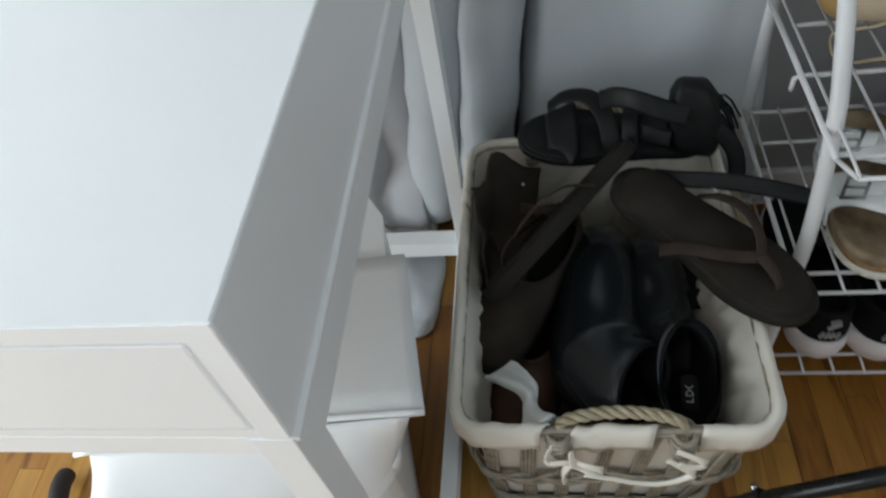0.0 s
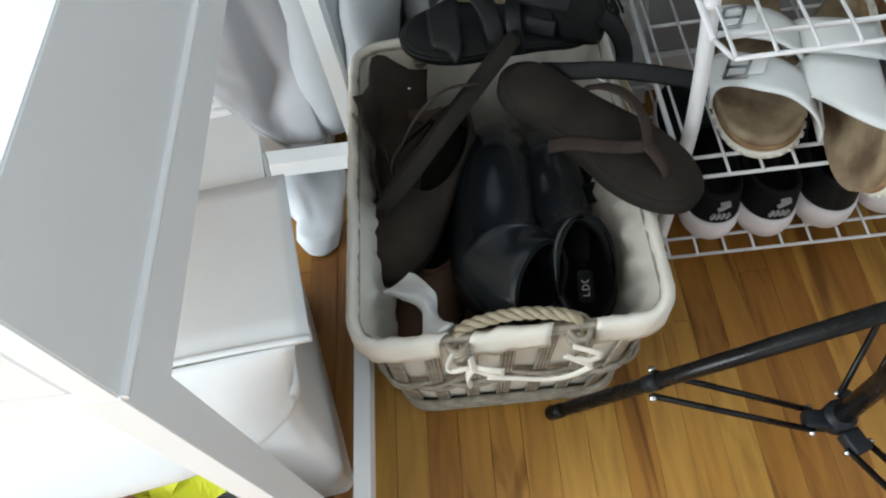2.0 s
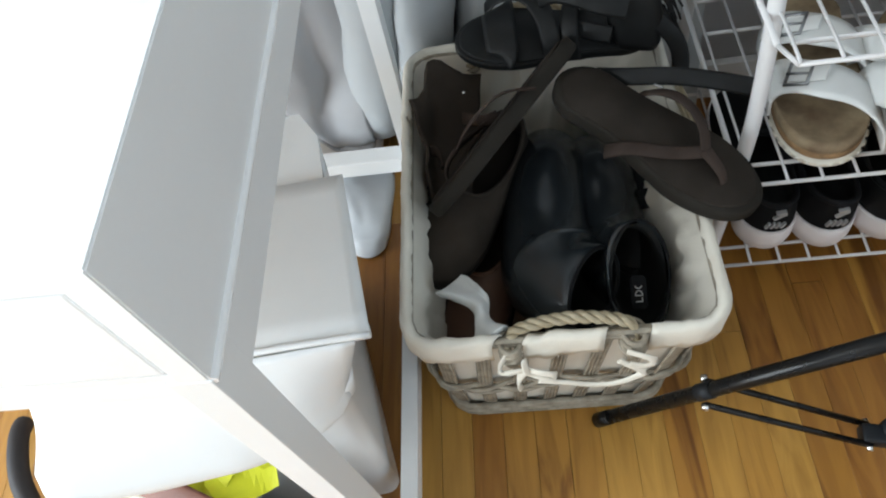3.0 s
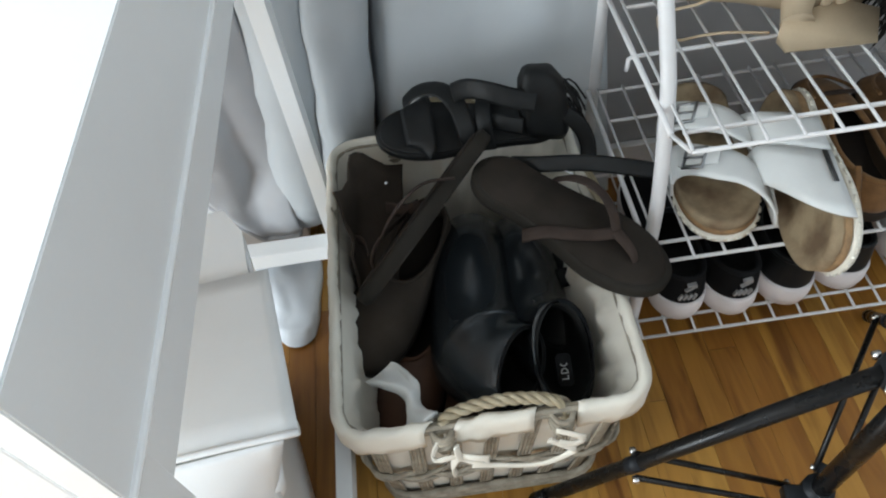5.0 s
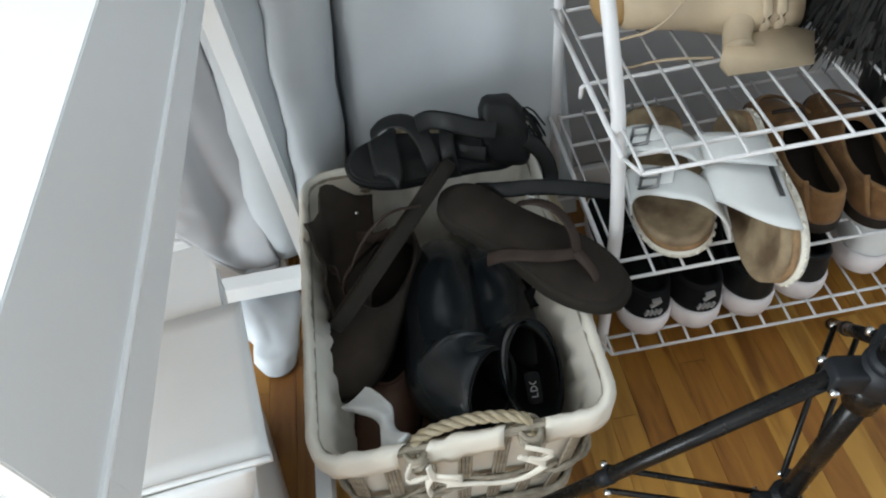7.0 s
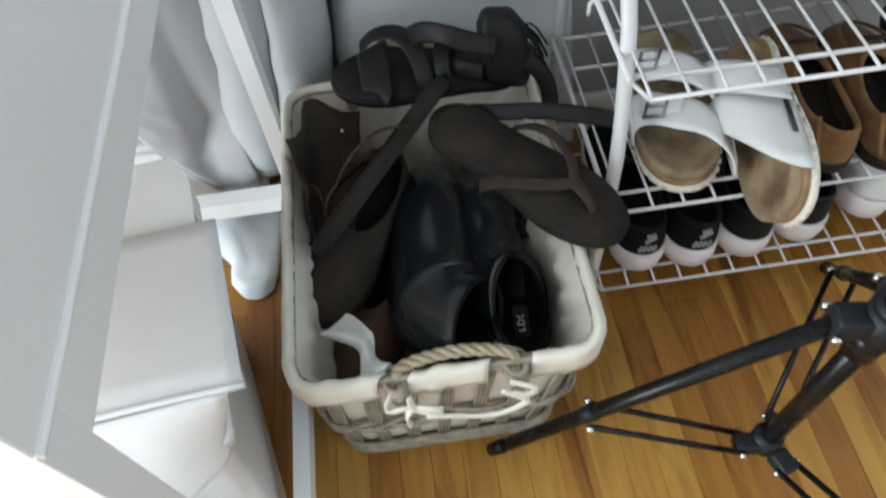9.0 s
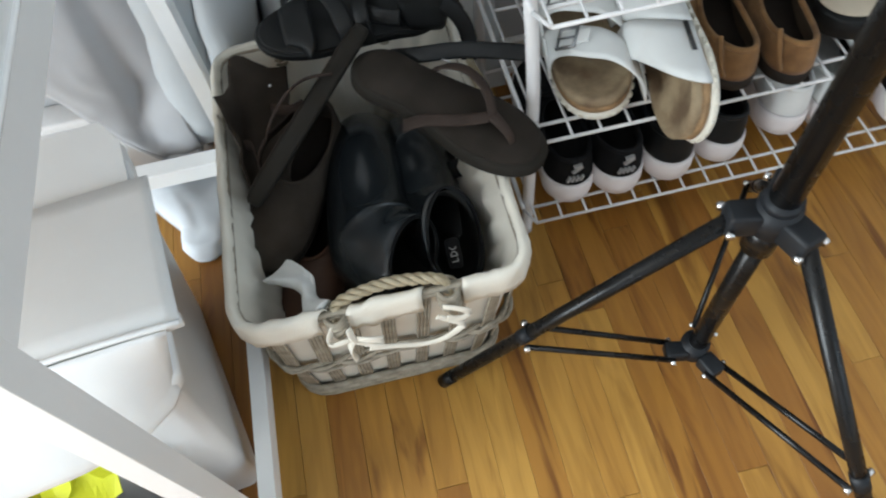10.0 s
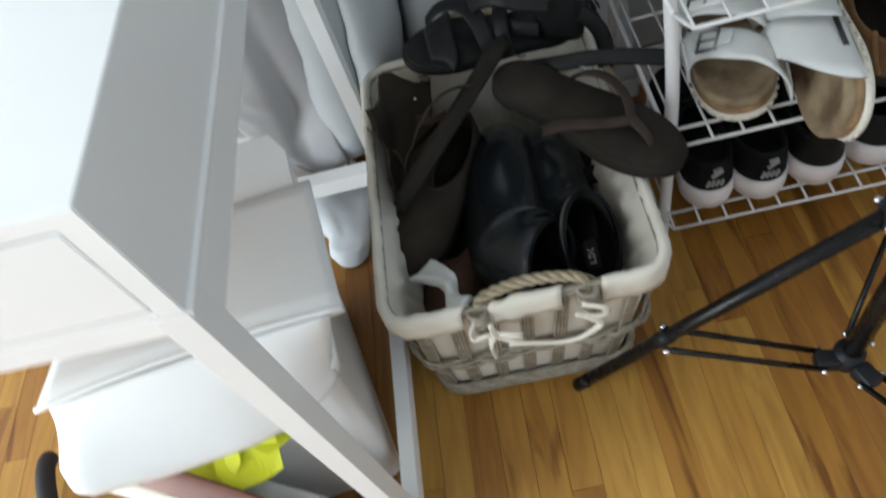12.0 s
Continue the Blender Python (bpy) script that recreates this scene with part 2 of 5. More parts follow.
def rrect(cx, cy, hx, hy, r, n=8, z=0.0, side=10):
    """A rounded rectangle, counter-clockwise from the right side's lower end."""
    out = []
    corners = ((1, -1, -90), (1, 1, 0), (-1, 1, 90), (-1, -1, 180))
    for i, (sx, sy, a0) in enumerate(corners):
        ox, oy = cx + sx * (hx - r), cy + sy * (hy - r)
        for k in range(n + 1):
            a = radians(a0 + 90 * k / n)
            out.append(Vector((ox + r * math.cos(a), oy + r * math.sin(a), z)))
        nx, ny = corners[(i + 1) % 4][:2]
        a = radians(corners[(i + 1) % 4][2])
        e = Vector((cx + nx * (hx - r) + r * math.cos(a), cy + ny * (hy - r) + r * math.sin(a), z))
        s = out[-1].copy()
        for k in range(1, side):
            out.append(s.lerp(e, k / side))
    return out


def wrinkle(bm, amount, size, seed=0.0, where=None):
    for v in bm.verts:
        k = 1.0 if where is None else where(v.co)
        v.co += noise.noise_vector(v.co * size + Vector((seed, seed * 1.7, 3.1))) * (amount * k)
    return bm


def join(bms):
    out = bmesh.new()
    for b in bms:
        me = bpy.data.meshes.new("tmp")
        b.to_mesh(me)
        b.free()
        out.from_mesh(me)
        bpy.data.meshes.remove(me)
    return out


def cyl(x, y, z0, z1, r, n=16, r2=None):
    return sweep([(x, y, z0), (x, y, z1)], r, n=n, taper=(lambda f: 1 + ((r2 or r) / r - 1) * f), up=(0, 1, 0))


def bm_ball(rx, ry, rz, seg=18):
    b = bmesh.new()
    bmesh.ops.create_uvsphere(b, u_segments=seg, v_segments=seg // 2, radius=1)
    for v in b.verts:
        v.co = Vector((v.co.x * rx, v.co.y * ry, v.co.z * rz))
    return b


def moved(bm, m):
    bm.transform(m)
    return bm


# ---- the room ----
def plank_mesh(length, width, name):
    b = box(-width / 2, width / 2, 0, length, -0.012, 0.0, 0)
    top = [e for e in b.edges if all(v.co.z > -0.001 for v in e.verts)]
    bmesh.ops.bevel(b, geom=top, offset=0.0004, segments=1, affect="EDGES")
    me = bpy.data.meshes.new(name)
    b.to_mesh(me)
    b.free()
    me.materials.append(FLOOR)
    return me


WEST, EAST, SOUTH, NORTH, HIGH = -2.4, 1.7, -2.4, 1.17, 2.5
floor = part("floor", box(WEST, EAST, SOUTH, NORTH, -0.15, -0.0125, 0), GAP, smooth=False)
tagged(floor, "honey-coloured narrow strip hardwood floor with dark streaks", "floor", kind="structure")
ceiling = part("ceiling", box(WEST, EAST, SOUTH, NORTH, HIGH, HIGH + 0.1, 0), CEIL)
tagged(ceiling, "plain white painted ceiling", "ceiling", kind="structure")
wall_n = part("wall_north", box(WEST, EAST, NORTH, NORTH + 0.12, -0.15, HIGH + 0.1, 0), WALL)
tagged(wall_n, "pale grey painted wall behind the desk", "wall", kind="structure")
def wall_with_opening(name, along, at, a0, a1, o0, o1, z0, z1):
    """A wall 0.12 thick from a0 to a1 with an opening o0..o1, z0..z1."""
    bits = []
    for p, q, lo, hi in ((a0, o0, -0.15, HIGH + 0.1), (o1, a1, -0.15, HIGH + 0.1), (o0, o1, -0.15, z0), (o0, o1, z1, HIGH + 0.1)):
        bits.append(box(p, q, at - 0.12, at, lo, hi, 0) if along == "x" else box(at - 0.12, at, p, q, lo, hi, 0))
    return tagged(part(name, join(bits), WALL, smooth=False), "pale grey painted wall with an opening for light", "wall", kind="structure")


# unseen east wall, set close for bounce; its opening only backs the added fill
wall_with_opening("wall_east", "y", EAST + 0.12, SOUTH - 0.12, NORTH + 0.12, -1.5, -0.3, 0.85, 2.15)
wall_with_opening("wall_south", "x", SOUTH, WEST - 0.12, EAST, -1.55, 0.05, 0.8, 2.2)
wall_with_opening("wall_west", "y", WEST, SOUTH, NORTH + 0.12, -0.98, 0.58, 0.14, 2.15)
base = part("baseboard", join([box(WEST, -0.232, NORTH - 0.056, NORTH - 0.001, 0, 0.122, 0.004), box(WEST, -0.232, NORTH - 0.050, NORTH - 0.001, 0.1225, 0.140, 0.004), box(-0.231, EAST, NORTH - 0.016, NORTH - 0.001, 0, 0.075, 0.002)]), TRIM)
tagged(base, "white painted baseboard along the wall", "baseboard", kind="structure")


# ---- desk ----
def make_desk():
    x1, x0, y0, y1, top = -0.1565, -1.281, 0.430, 1.052, 0.746
    w = 0.0225
    d = thing("desk", "white lacquered desk with a drawer and a low stretcher frame", "desk", ((x0 + x1) / 2, (y0 + y1) / 2, 0))
    inv = Matrix.Translation((-(x0 + x1) / 2, -(y0 + y1) / 2, 0))

    def p(name, bm, m=DESK, label="", parent=d):
        return part(name, moved(bm, inv), m, parent, label, smooth=False)
    # top and sides in one piece, over rails that lie in the same plane
    sec = [(x0, 0.6435), (x0, top), (x1, top), (x1, 0.6435), (x1 - 0.0165, 0.6435), (x1 - 0.0165, 0.732), (x0 + 0.0165, 0.732), (x0 + 0.0165, 0.6435)]
    bm = bmesh.new()
    f = bm.faces.new([bm.verts.new((x, y0, z)) for x, z in sec])
    up = bmesh.ops.extrude_face_region(bm, geom=[f])
    for v in [g for g in up["geom"] if isinstance(g, bmesh.types.BMVert)]:
        v.co.y = y1
    bmesh.ops.recalc_face_normals(bm, faces=bm.faces[:])
    bmesh.ops.bevel(bm, geom=bm.edges[:], offset=0.0010, segments=2, affect="EDGES")
    p("carcass", bm, DESK, "white top and sides in one piece")
    for a, b in ((x1 - 0.018, x1), (x0, x0 + 0.018)):
        p("side_rail", box(a + 0.0005, b - 0.0004, y0 + 0.0272, y1 - 0.0322, 0.600, 0.6425, 0.0004))
    p("back_panel", box(x0 + 0.018, x1 - 0.018, y1 - 0.018, y1 - 0.002, 0.644, 0.7315, 0.001))
    # front: a low rail and a drawer front set in a thin gap
    p("apron_rail", box(x0 + w + 0.0005, x1 - w - 0.0005, y0 + 0.001, y0 + 0.018, 0.623, 0.6434, 0.0008))
    p("apron_strip", box(x0 + 0.0172, x1 - 0.0172, y0 + 0.0012, y0 + 0.018, 0.6438, 0.6516, 0))
    p("drawer", box(x0 + 0.0185, x1 - 0.0185, y0 + 0.0010, y0 + 0.02, 0.6522, 0.7295, 0.0012), DESK, "flat white drawer front set in a thin shadow gap")
    p("drawer_box", box(x0 + 0.03, x1 - 0.03, y0 + 0.021, y0 + 0.45, 0.640, 0.722, 0.002))
    # a fine bead where side meets rail, whitened to stand for caught light
    for x in (x1, x0):
        p("edge_bead", sweep([(x, y0 + 0.001, 0.6424), (x, y1 - 0.001, 0.6424)], 0.0029, n=12), BEAD, "polished bead whitened to show light along the side edge")
    # legs and the stretchers between them, a hand's width above the floor
    for a in (x0, x1 - w):
        for b, c in ((y0, y0 + 0.027), (y1 - 0.032, y1)):
            p("leg", box(a, a + w, b, c, 0.0, 0.643, 0.0005))
        p("stretcher", box(a + 0.0005, a + w - 0.0005, y0 + 0.0275, y1 - 0.0325, 0.052, 0.084, 0.0014))
    p("stretcher", box(x0 + w + 0.0005, x1 - w - 0.0005, y1 - 0.031, y1 - 0.001, 0.052, 0.084, 0.0014))
    return d


make_desk()


# ---- swing-top bin ----
def make_bin():
    b = thing("waste_bin", "white plastic bin with a peaked bow-fronted lid, under the desk", "bin", (-0.316, 0.688, 0), 7.5)
    rings = []
    for z, fx, bx, yf, yb in ((0.0, 0.098, 0.060, -0.172, 0.128), (0.004, 0.102, 0.063, -0.176, 0.132), (0.15, 0.104, 0.080, -0.166, 0.146), (0.270, 0.108, 0.094, -0.158, 0.160), (0.274, 0.118, 0.102, -0.160, 0.166), (0.300, 0.120, 0.104, -0.158, 0.166)):
        ring = rrect(0, (yf + yb) / 2, 0.1, (yb - yf) / 2, 0.018, 5, z)
        rings.append([Vector((v.x / 0.1 * (fx + (bx - fx) * (v.y - yf) / (yb - yf)), v.y, v.z)) for v in ring])
    part("body", loft(rings), PLASTIC, b)
    cols = 24

    def sheet(name, fn, count, label="", thick=0.003):
        bm = bmesh.new()
        grid = [[bm.verts.new(fn(-1 + 2 * i / cols, k / count)) for k in range(count + 1)] for i in range(cols + 1)]
        for p, q in zip(grid, grid[1:]):
            for k in range(count):
                bm.faces.new((p[k], q[k], q[k + 1], p[k + 1]))
        ob = part(name, bm, PLASTIC, b, label)
        m = ob.modifiers.new("thick", "SOLIDIFY")
        m.thickness = thick
        return ob

    # lower edge of the front: nearly straight, cut off at one corner
    edge = [(-1.0, -0.146, -0.168, 0.348), (-0.9, -0.152, -0.205, 0.341), (-0.8, -0.142, -0.218, 0.334), (-0.3, -0.066, -0.214, 0.315), (0.2, 0.012, -0.206, 0.303), (0.55, 0.066, -0.193, 0.295), (0.85, 0.102, -0.164, 0.288), (1.0, 0.110, -0.148, 0.290)]

    def lip_at(u):
        for a, c in zip(edge, edge[1:]):
            if u <= c[0] + 1e-6:
                g = (u - a[0]) / (c[0] - a[0])
                return Vector(a[1:]).lerp(Vector(c[1:]), g)

    def front(u, f):
        c = 1 - u * u
        ridge = Vector((u * 0.143, -0.150 - 0.003 * c, 0.374 + 0.010 * c))
        lip = lip_at(u)
        q = ridge.lerp(lip, min(1, f * 1.25))
        if f > 0.8:
            g = (f - 0.8) / 0.2
            q += Vector((0, -0.004 * math.sin(math.pi * g), -0.020 * g))
        return q

    def flap(u, f):
        c = 1 - u * u
        return Vector((u * (0.157 - 0.019 * f), -0.148 + 0.210 * f, 0.377 - 0.036 * f + 0.010 * c * (1 - 0.7 * f)))
    sheet("hood_front", front, 15, "bowed front of the lid with a raised lip")
    sheet("flap", flap, 8, "broad sloping flap")
    part("ridge", sweep([flap(-1 + 2 * i / cols, 0) + Vector((0, -0.002, 0.000)) for i in range(cols + 1)], 0.0030, n=8), PLASTIC, b)
    for sx in (-1, 1):
        pts = [(-0.146, 0.296), (-0.148, 0.318), (-0.146, 0.366), (-0.138, 0.370), (0.06, 0.332), (0.150, 0.318), (0.160, 0.296)]
        inner = [Vector((sx * (0.112 if k < 2 else 0.132 if k < 4 else 0.100 if k > 4 else 0.120), y, z)) for k, (y, z) in enumerate(pts)]
        outer = [v + Vector((sx * 0.004, 0, 0)) for v in inner]
        part("cheek", loft([inner, outer]), PLASTIC, b, smooth=False)
        part("hinge_pin", sweep([(sx * 0.136, -0.138, 0.362), (sx * 0.154, -0.138, 0.362)], 0.0065, n=12), PLASTIC, b)
    ring = [Vector((0.116 * c, y, z)) for c, y, z in ((-1, 0.055, 0.334), (-0.97, 0.13, 0.334), (-0.80, 0.170, 0.334), (0.80, 0.170, 0.334), (0.97, 0.13, 0.334), (1, 0.055, 0.334))]
    low = [Vector((v.x * 0.96, v.y + 0.003, 0.296)) for v in ring]
    part("lid_back", loft([low, ring]), PLASTIC, b, "raised panel at the back of the lid", smooth=False)
    for ob in b.children:
        ob.data.transform(Matrix.Diagonal((1, 1, 1.09, 1)))
    return b


make_bin()


# ---- things under the desk ----
def make_bag():
    g = thing("gift_bag", "grey card bag with yellow tissue paper and brown band", "bag", (-0.358, 0.476, 0), -24)
    inv = pose(-0.358, 0.476, 0, 0, 0, -24).inverted()
    part("bag_body", wrinkle(box(-0.075, 0.130, -0.016, 0.026, 0.0, 0.208, 0.003), 0.002, 20), SILVER, g)
    pts = [(-0.5174, 0.53, 0.222), (-0.4766, 0.518, 0.2312), (-0.421, 0.494, 0.2354), (-0.371, 0.472, 0.2319), (-0.3163, 0.447, 0.224), (-0.247, 0.412, 0.2091)]
    band = smooth_path([inv @ Vector(q) for q in pts], 2)
    part("leather_band", sweep(band, 0.017, 0.003, n=10, up=(0, -0.45, 0.9)), LEATHER, g, "reddish brown leather band")
    part("band_lining", sweep([q + Vector((-0.010, -0.018, -0.008)) for q in band], 0.009, 0.003, n=8, up=(0, -0.45, 0.9)), LINER, g, "white edge under the leather band")
    for k, (x, y, z, w, d, a, lift) in enumerate(((-0.365, 0.508, 0.219, 0.075, 0.050, -12, 0.2), (-0.322, 0.506, 0.220, 0.078, 0.062, 24, 0.35), (-0.286, 0.535, 0.220, 0.070, 0.040, 35, 0.25))):
        bm = bmesh.new()
        rows = []
        for i in range(13):
            u = i / 12 - 0.5
            row = []
            for m in range(7):
                v = m / 6 - 0.5
                crease = 0.016 * abs(u * 0.9 + 0.5 * v - 0.1 * k + 0.1) + 0.003 * noise.noise((u * 2 + k, v * 2, k * 5.0))
                row.append(bm.verts.new((u * w * (1 - 0.5 * abs(v)), v * d + 0.006 * noise.noise((u * 2, v * 2, k + 9.0)), crease + lift * d * v)))
            rows.append(row)
        for p, q in zip(rows, rows[1:]):
            for m in range(6):
                bm.faces.new((p[m], q[m], q[m + 1], p[m + 1]))
        t = part("tissue_sheet", moved(bm, inv @ pose(x, y, z, 0, 0, a)), YELLOW, g, "folded yellow tissue paper", smooth=False)
        m = t.modifiers.new("thick", "SOLIDIFY")
        m.thickness = 0.0012
    return g


make_bag()
strap = part("black_strap", sweep(smooth_path([(-0.762, 0.650, 0.016), (-0.754, 0.632, 0.030), (-0.743, 0.600, 0.034), (-0.729, 0.565, 0.034), (-0.708, 0.535, 0.030), (-0.670, 0.485, 0.016)], 2), 0.014, 0.014, n=12), BLACKSTRAP)
tagged(strap, "thick curved black strap lying on the floor", "strap")


def make_curtain():
    """Two thick rolled folds, then a broad flat stretch, hung in front of the wall."""
    c = thing("curtain", "pale grey thick curtain with soft vertical folds", "curtain", (0, 1.13, 0))
    folds = [(-0.236, -0.152, 0.040, 0.045), (-0.154, -0.068, 0.043, 0.035)]
    for k, (a, b, bulge, z0) in enumerate(folds):
        rings = []
        for i in range(48):
            z = z0 + (1.9 - z0) * (i / 47) ** 2.2
            f = min(1.0, (z - z0) / 0.05)
            cx = (a + b) / 2 + 0.012 * noise.noise((k * 3.0, z * 4, 0)) + 0.11 * (min(z, 0.7) - 0.30)
            hw = (b - a) / 2 * (0.62 + 0.38 * math.sqrt(f)) * (1.03 + 0.06 * noise.noise((k * 5.0, z * 7, 4)))
            hd = bulge * (0.55 + 0.45 * math.sqrt(f)) * (1 + 0.18 * noise.noise((k * 7.0, z * 9, 2)))
            rings.append([Vector((cx + hw * math.cos(t) + 0.004 * noise.noise((t * 2, z * 14, k)), -0.006 - 0.004 * k + hd * math.sin(t), z)) for t in [2 * math.pi * j / 24 for j in range(24)]])
        part("fold", wrinkle(wrinkle(loft(rings), 0.006, 13, k * 2.0), 0.0025, 38, 1.0), CURTAIN, c)
    bm = bmesh.new()
    rows = []
    for i in range(56):
        u = i / 55
        row = []
        for j in range(36):
            z = 0.03 + 1.9 * (j / 35) ** 1.6
            left = -0.066 + 0.11 * (min(z, 0.7) - 0.30)
            right = 0.272 - 0.10 * (min(z, 0.7) - 0.30)
            x = left + (right - left) * u
            roll = 0.050 * math.exp(-(u / 0.045) ** 1.5)
            y = -0.026 + roll + 0.020 * math.exp(-((u - 0.46) / 0.16) ** 2) * min(1, z) + 0.008 * noise.noise((x * 8, z * 4, 5)) + 0.0025 * noise.noise((x * 26, z * 18, 1))
            row.append(bm.verts.new((x, y, z)))
        rows.append(row)
    for p, q in zip(rows, rows[1:]):
        for j in range(35):
            bm.faces.new((p[j], q[j], q[j + 1], p[j + 1]))
    sh = part("flat_width", bm, CURTAIN, c)
    m = sh.modifiers.new("thick", "SOLIDIFY")
    m.thickness = 0.006
    part("curtain_rod", sweep([(-0.72, -0.005, 1.94), (0.47, -0.005, 1.94)], 0.012, n=12), STEEL, c)
    return c


make_curtain()


def hem(x):
    """Height of the drape's lower edge: it falls steeply from under the desk to a low corner."""
    return 0.026 + 0.014 * math.exp(-((x + 0.235) / 0.02) ** 2) + 2.25 * max(0.0, -0.304 - x) ** 1.06


def make_drape():
    """A grey drape behind the desk: a swag in front, a recessed width beside it, a soft bulge at the hem."""
    d = thing("drape", "grey fabric drape gathered up behind the desk", "curtain", (-0.44, 1.12, 0))
    inv = Matrix.Translation((0.44, -1.12, 0))
    bm = bmesh.new()
    rows = []
    cols, lines = 70, 60
    for i in range(cols + 1):
        x0 = -0.60 + 0.365 * i / cols
        b = hem(x0)
        row = []
        for j in range(lines + 1):
            f = j / lines
            z = b + (1.25 - b) * f ** 1.7
            x = x0 + 0.030 * max(0, min(z, 0.5) - 0.10) * max(0, (x0 + 0.45) / 0.2)
            crease = -0.300 + 0.05 * (z - 0.2)
            swag = 1 / (1 + math.exp((x - crease) / 0.006))
            low = 1 / (1 + math.exp((z - 0.150 - 0.25 * (x + 0.29)) / 0.008))
            y = 1.128 - 0.040 * max(swag, 0.85 * low) * (0.75 + 0.25 * math.exp(-((z - b) / 0.25)))
            tuck = math.exp(-((z - b) / 0.012) ** 2)
            y += 0.020 * tuck + 0.010 * noise.noise((x * 9, z * 6, 0)) + 0.006 * abs(noise.noise((x * 22 + z * 9, z * 15, 4))) - 0.008 * math.sin(x * 48 + z * 6) * (1 - swag)
            row.append(bm.verts.new((x, min(y, 1.150), z + 0.004 * noise.noise((x * 20, 1, 2)))))
        rows.append(row)
    for p, q in zip(rows, rows[1:]):
        for j in range(lines):
            bm.faces.new((p[j], q[j], q[j + 1], p[j + 1]))
    ob = part("panel", moved(bm, inv), DUVET, d)
    m = ob.modifiers.new("thick", "SOLIDIFY")
    m.thickness = 0.008
    m.offset = 0
    edge = [Vector((x, 1.100 + 0.004 * math.sin(x * 60), hem(x) + 0.004)) for x in [-0.60 + 0.362 * i / 60 for i in range(61)]]
    part("hem", moved(wrinkle(sweep(edge, 0.0075, 0.0055, n=10), 0.003, 25), inv), DUVET, d, "stitched hem")
    return d


make_drape()


def make_floor_cloth():
    """A cloth dropped in a heap: folds run towards its pointed end."""
    bm = bmesh.new()
    rows = []
    nu, nv = 44, 30
    for i in range(nu + 1):
        u = i / nu
        left, right = -0.372 + 0.082 * min(1.0, u * 1.5) ** 0.8, -0.212 - 0.012 * u ** 3
        row = []
        for j in range(nv + 1):
            v = j / nv
            arch = max(0.0, math.sin(math.pi * v)) ** 0.45
            fold = 0.8 + 0.22 * math.sin(v * 5.0 + u * 3.0 + noise.noise((u * 2, v * 2, 3))) + 0.2 * noise.noise((u * 2.5, v * 2.5, 8))
            h = (0.026 * (1 - u) ** 0.7 + 0.018) * min(1.0, (1 - u) * 7 + 0.1)
            x = left + (right - left) * v
            y = 1.055 - 0.165 * u + 0.10 * (v - 0.6) ** 2 * u ** 2 + 0.002 * noise.noise((u * 3, v * 3, 1))
            row.append(bm.verts.new((x + 0.002 * noise.noise((u * 3, v * 3, 5)), y, 0.004 + h * arch * max(0.15, fold))))
        rows.append(row)
    for p, q in zip(rows, rows[1:]):
        for j in range(nv):
            bm.faces.new((p[j], q[j], q[j + 1], p[j + 1]))
    bmesh.ops.recalc_face_normals(bm, faces=bm.faces[:])
    ob = part("cloth", bm, CLOTH)
    m = ob.modifiers.new("thick", "SOLIDIFY")
    m.thickness = 0.003
    m.offset = 0
    return tagged(ob, "pale blue cloth crumpled on the floor under the desk", "cloth")


make_floor_cloth()


# ---- basket ----
RIM = dict(cx=0.028, cy=0.829, hx=0.1655, hy=0.2205, r=0.034, z=0.274)
FOOT = dict(cx=0.019, cy=0.829, hx=0.132, hy=0.198, r=0.030)


def wall_ring(f, out=0.0):
    """The basket's wall at the share f of its height, moved outwards."""
    a = rrect(FOOT["cx"], FOOT["cy"], FOOT["hx"] + out, FOOT["hy"] + out, FOOT["r"] + out, 6, 0.0, 14)
    b = rrect(RIM["cx"], RIM["cy"], RIM["hx"] + out, RIM["hy"] + out, RIM["r"] + out, 6, 0.0, 14)
    g = f ** 0.9
    return [p.lerp(q, g) + Vector((0, 0, 0.004 + f * (RIM["z"] - 0.004))) for p, q in zip(a, b)]


def resample(ring, count):
    pts = ring + [ring[0]]
    acc = [0.0]
    for a, b in zip(pts, pts[1:]):
        acc.append(acc[-1] + (b - a).length)
    out, j = [], 0
    for i in range(count):
        s = acc[-1] * i / count
        while acc[j + 1] < s:
            j += 1
        out.append(pts[j].lerp(pts[j + 1], (s - acc[j]) / max(1e-9, acc[j + 1] - acc[j])))
    return out


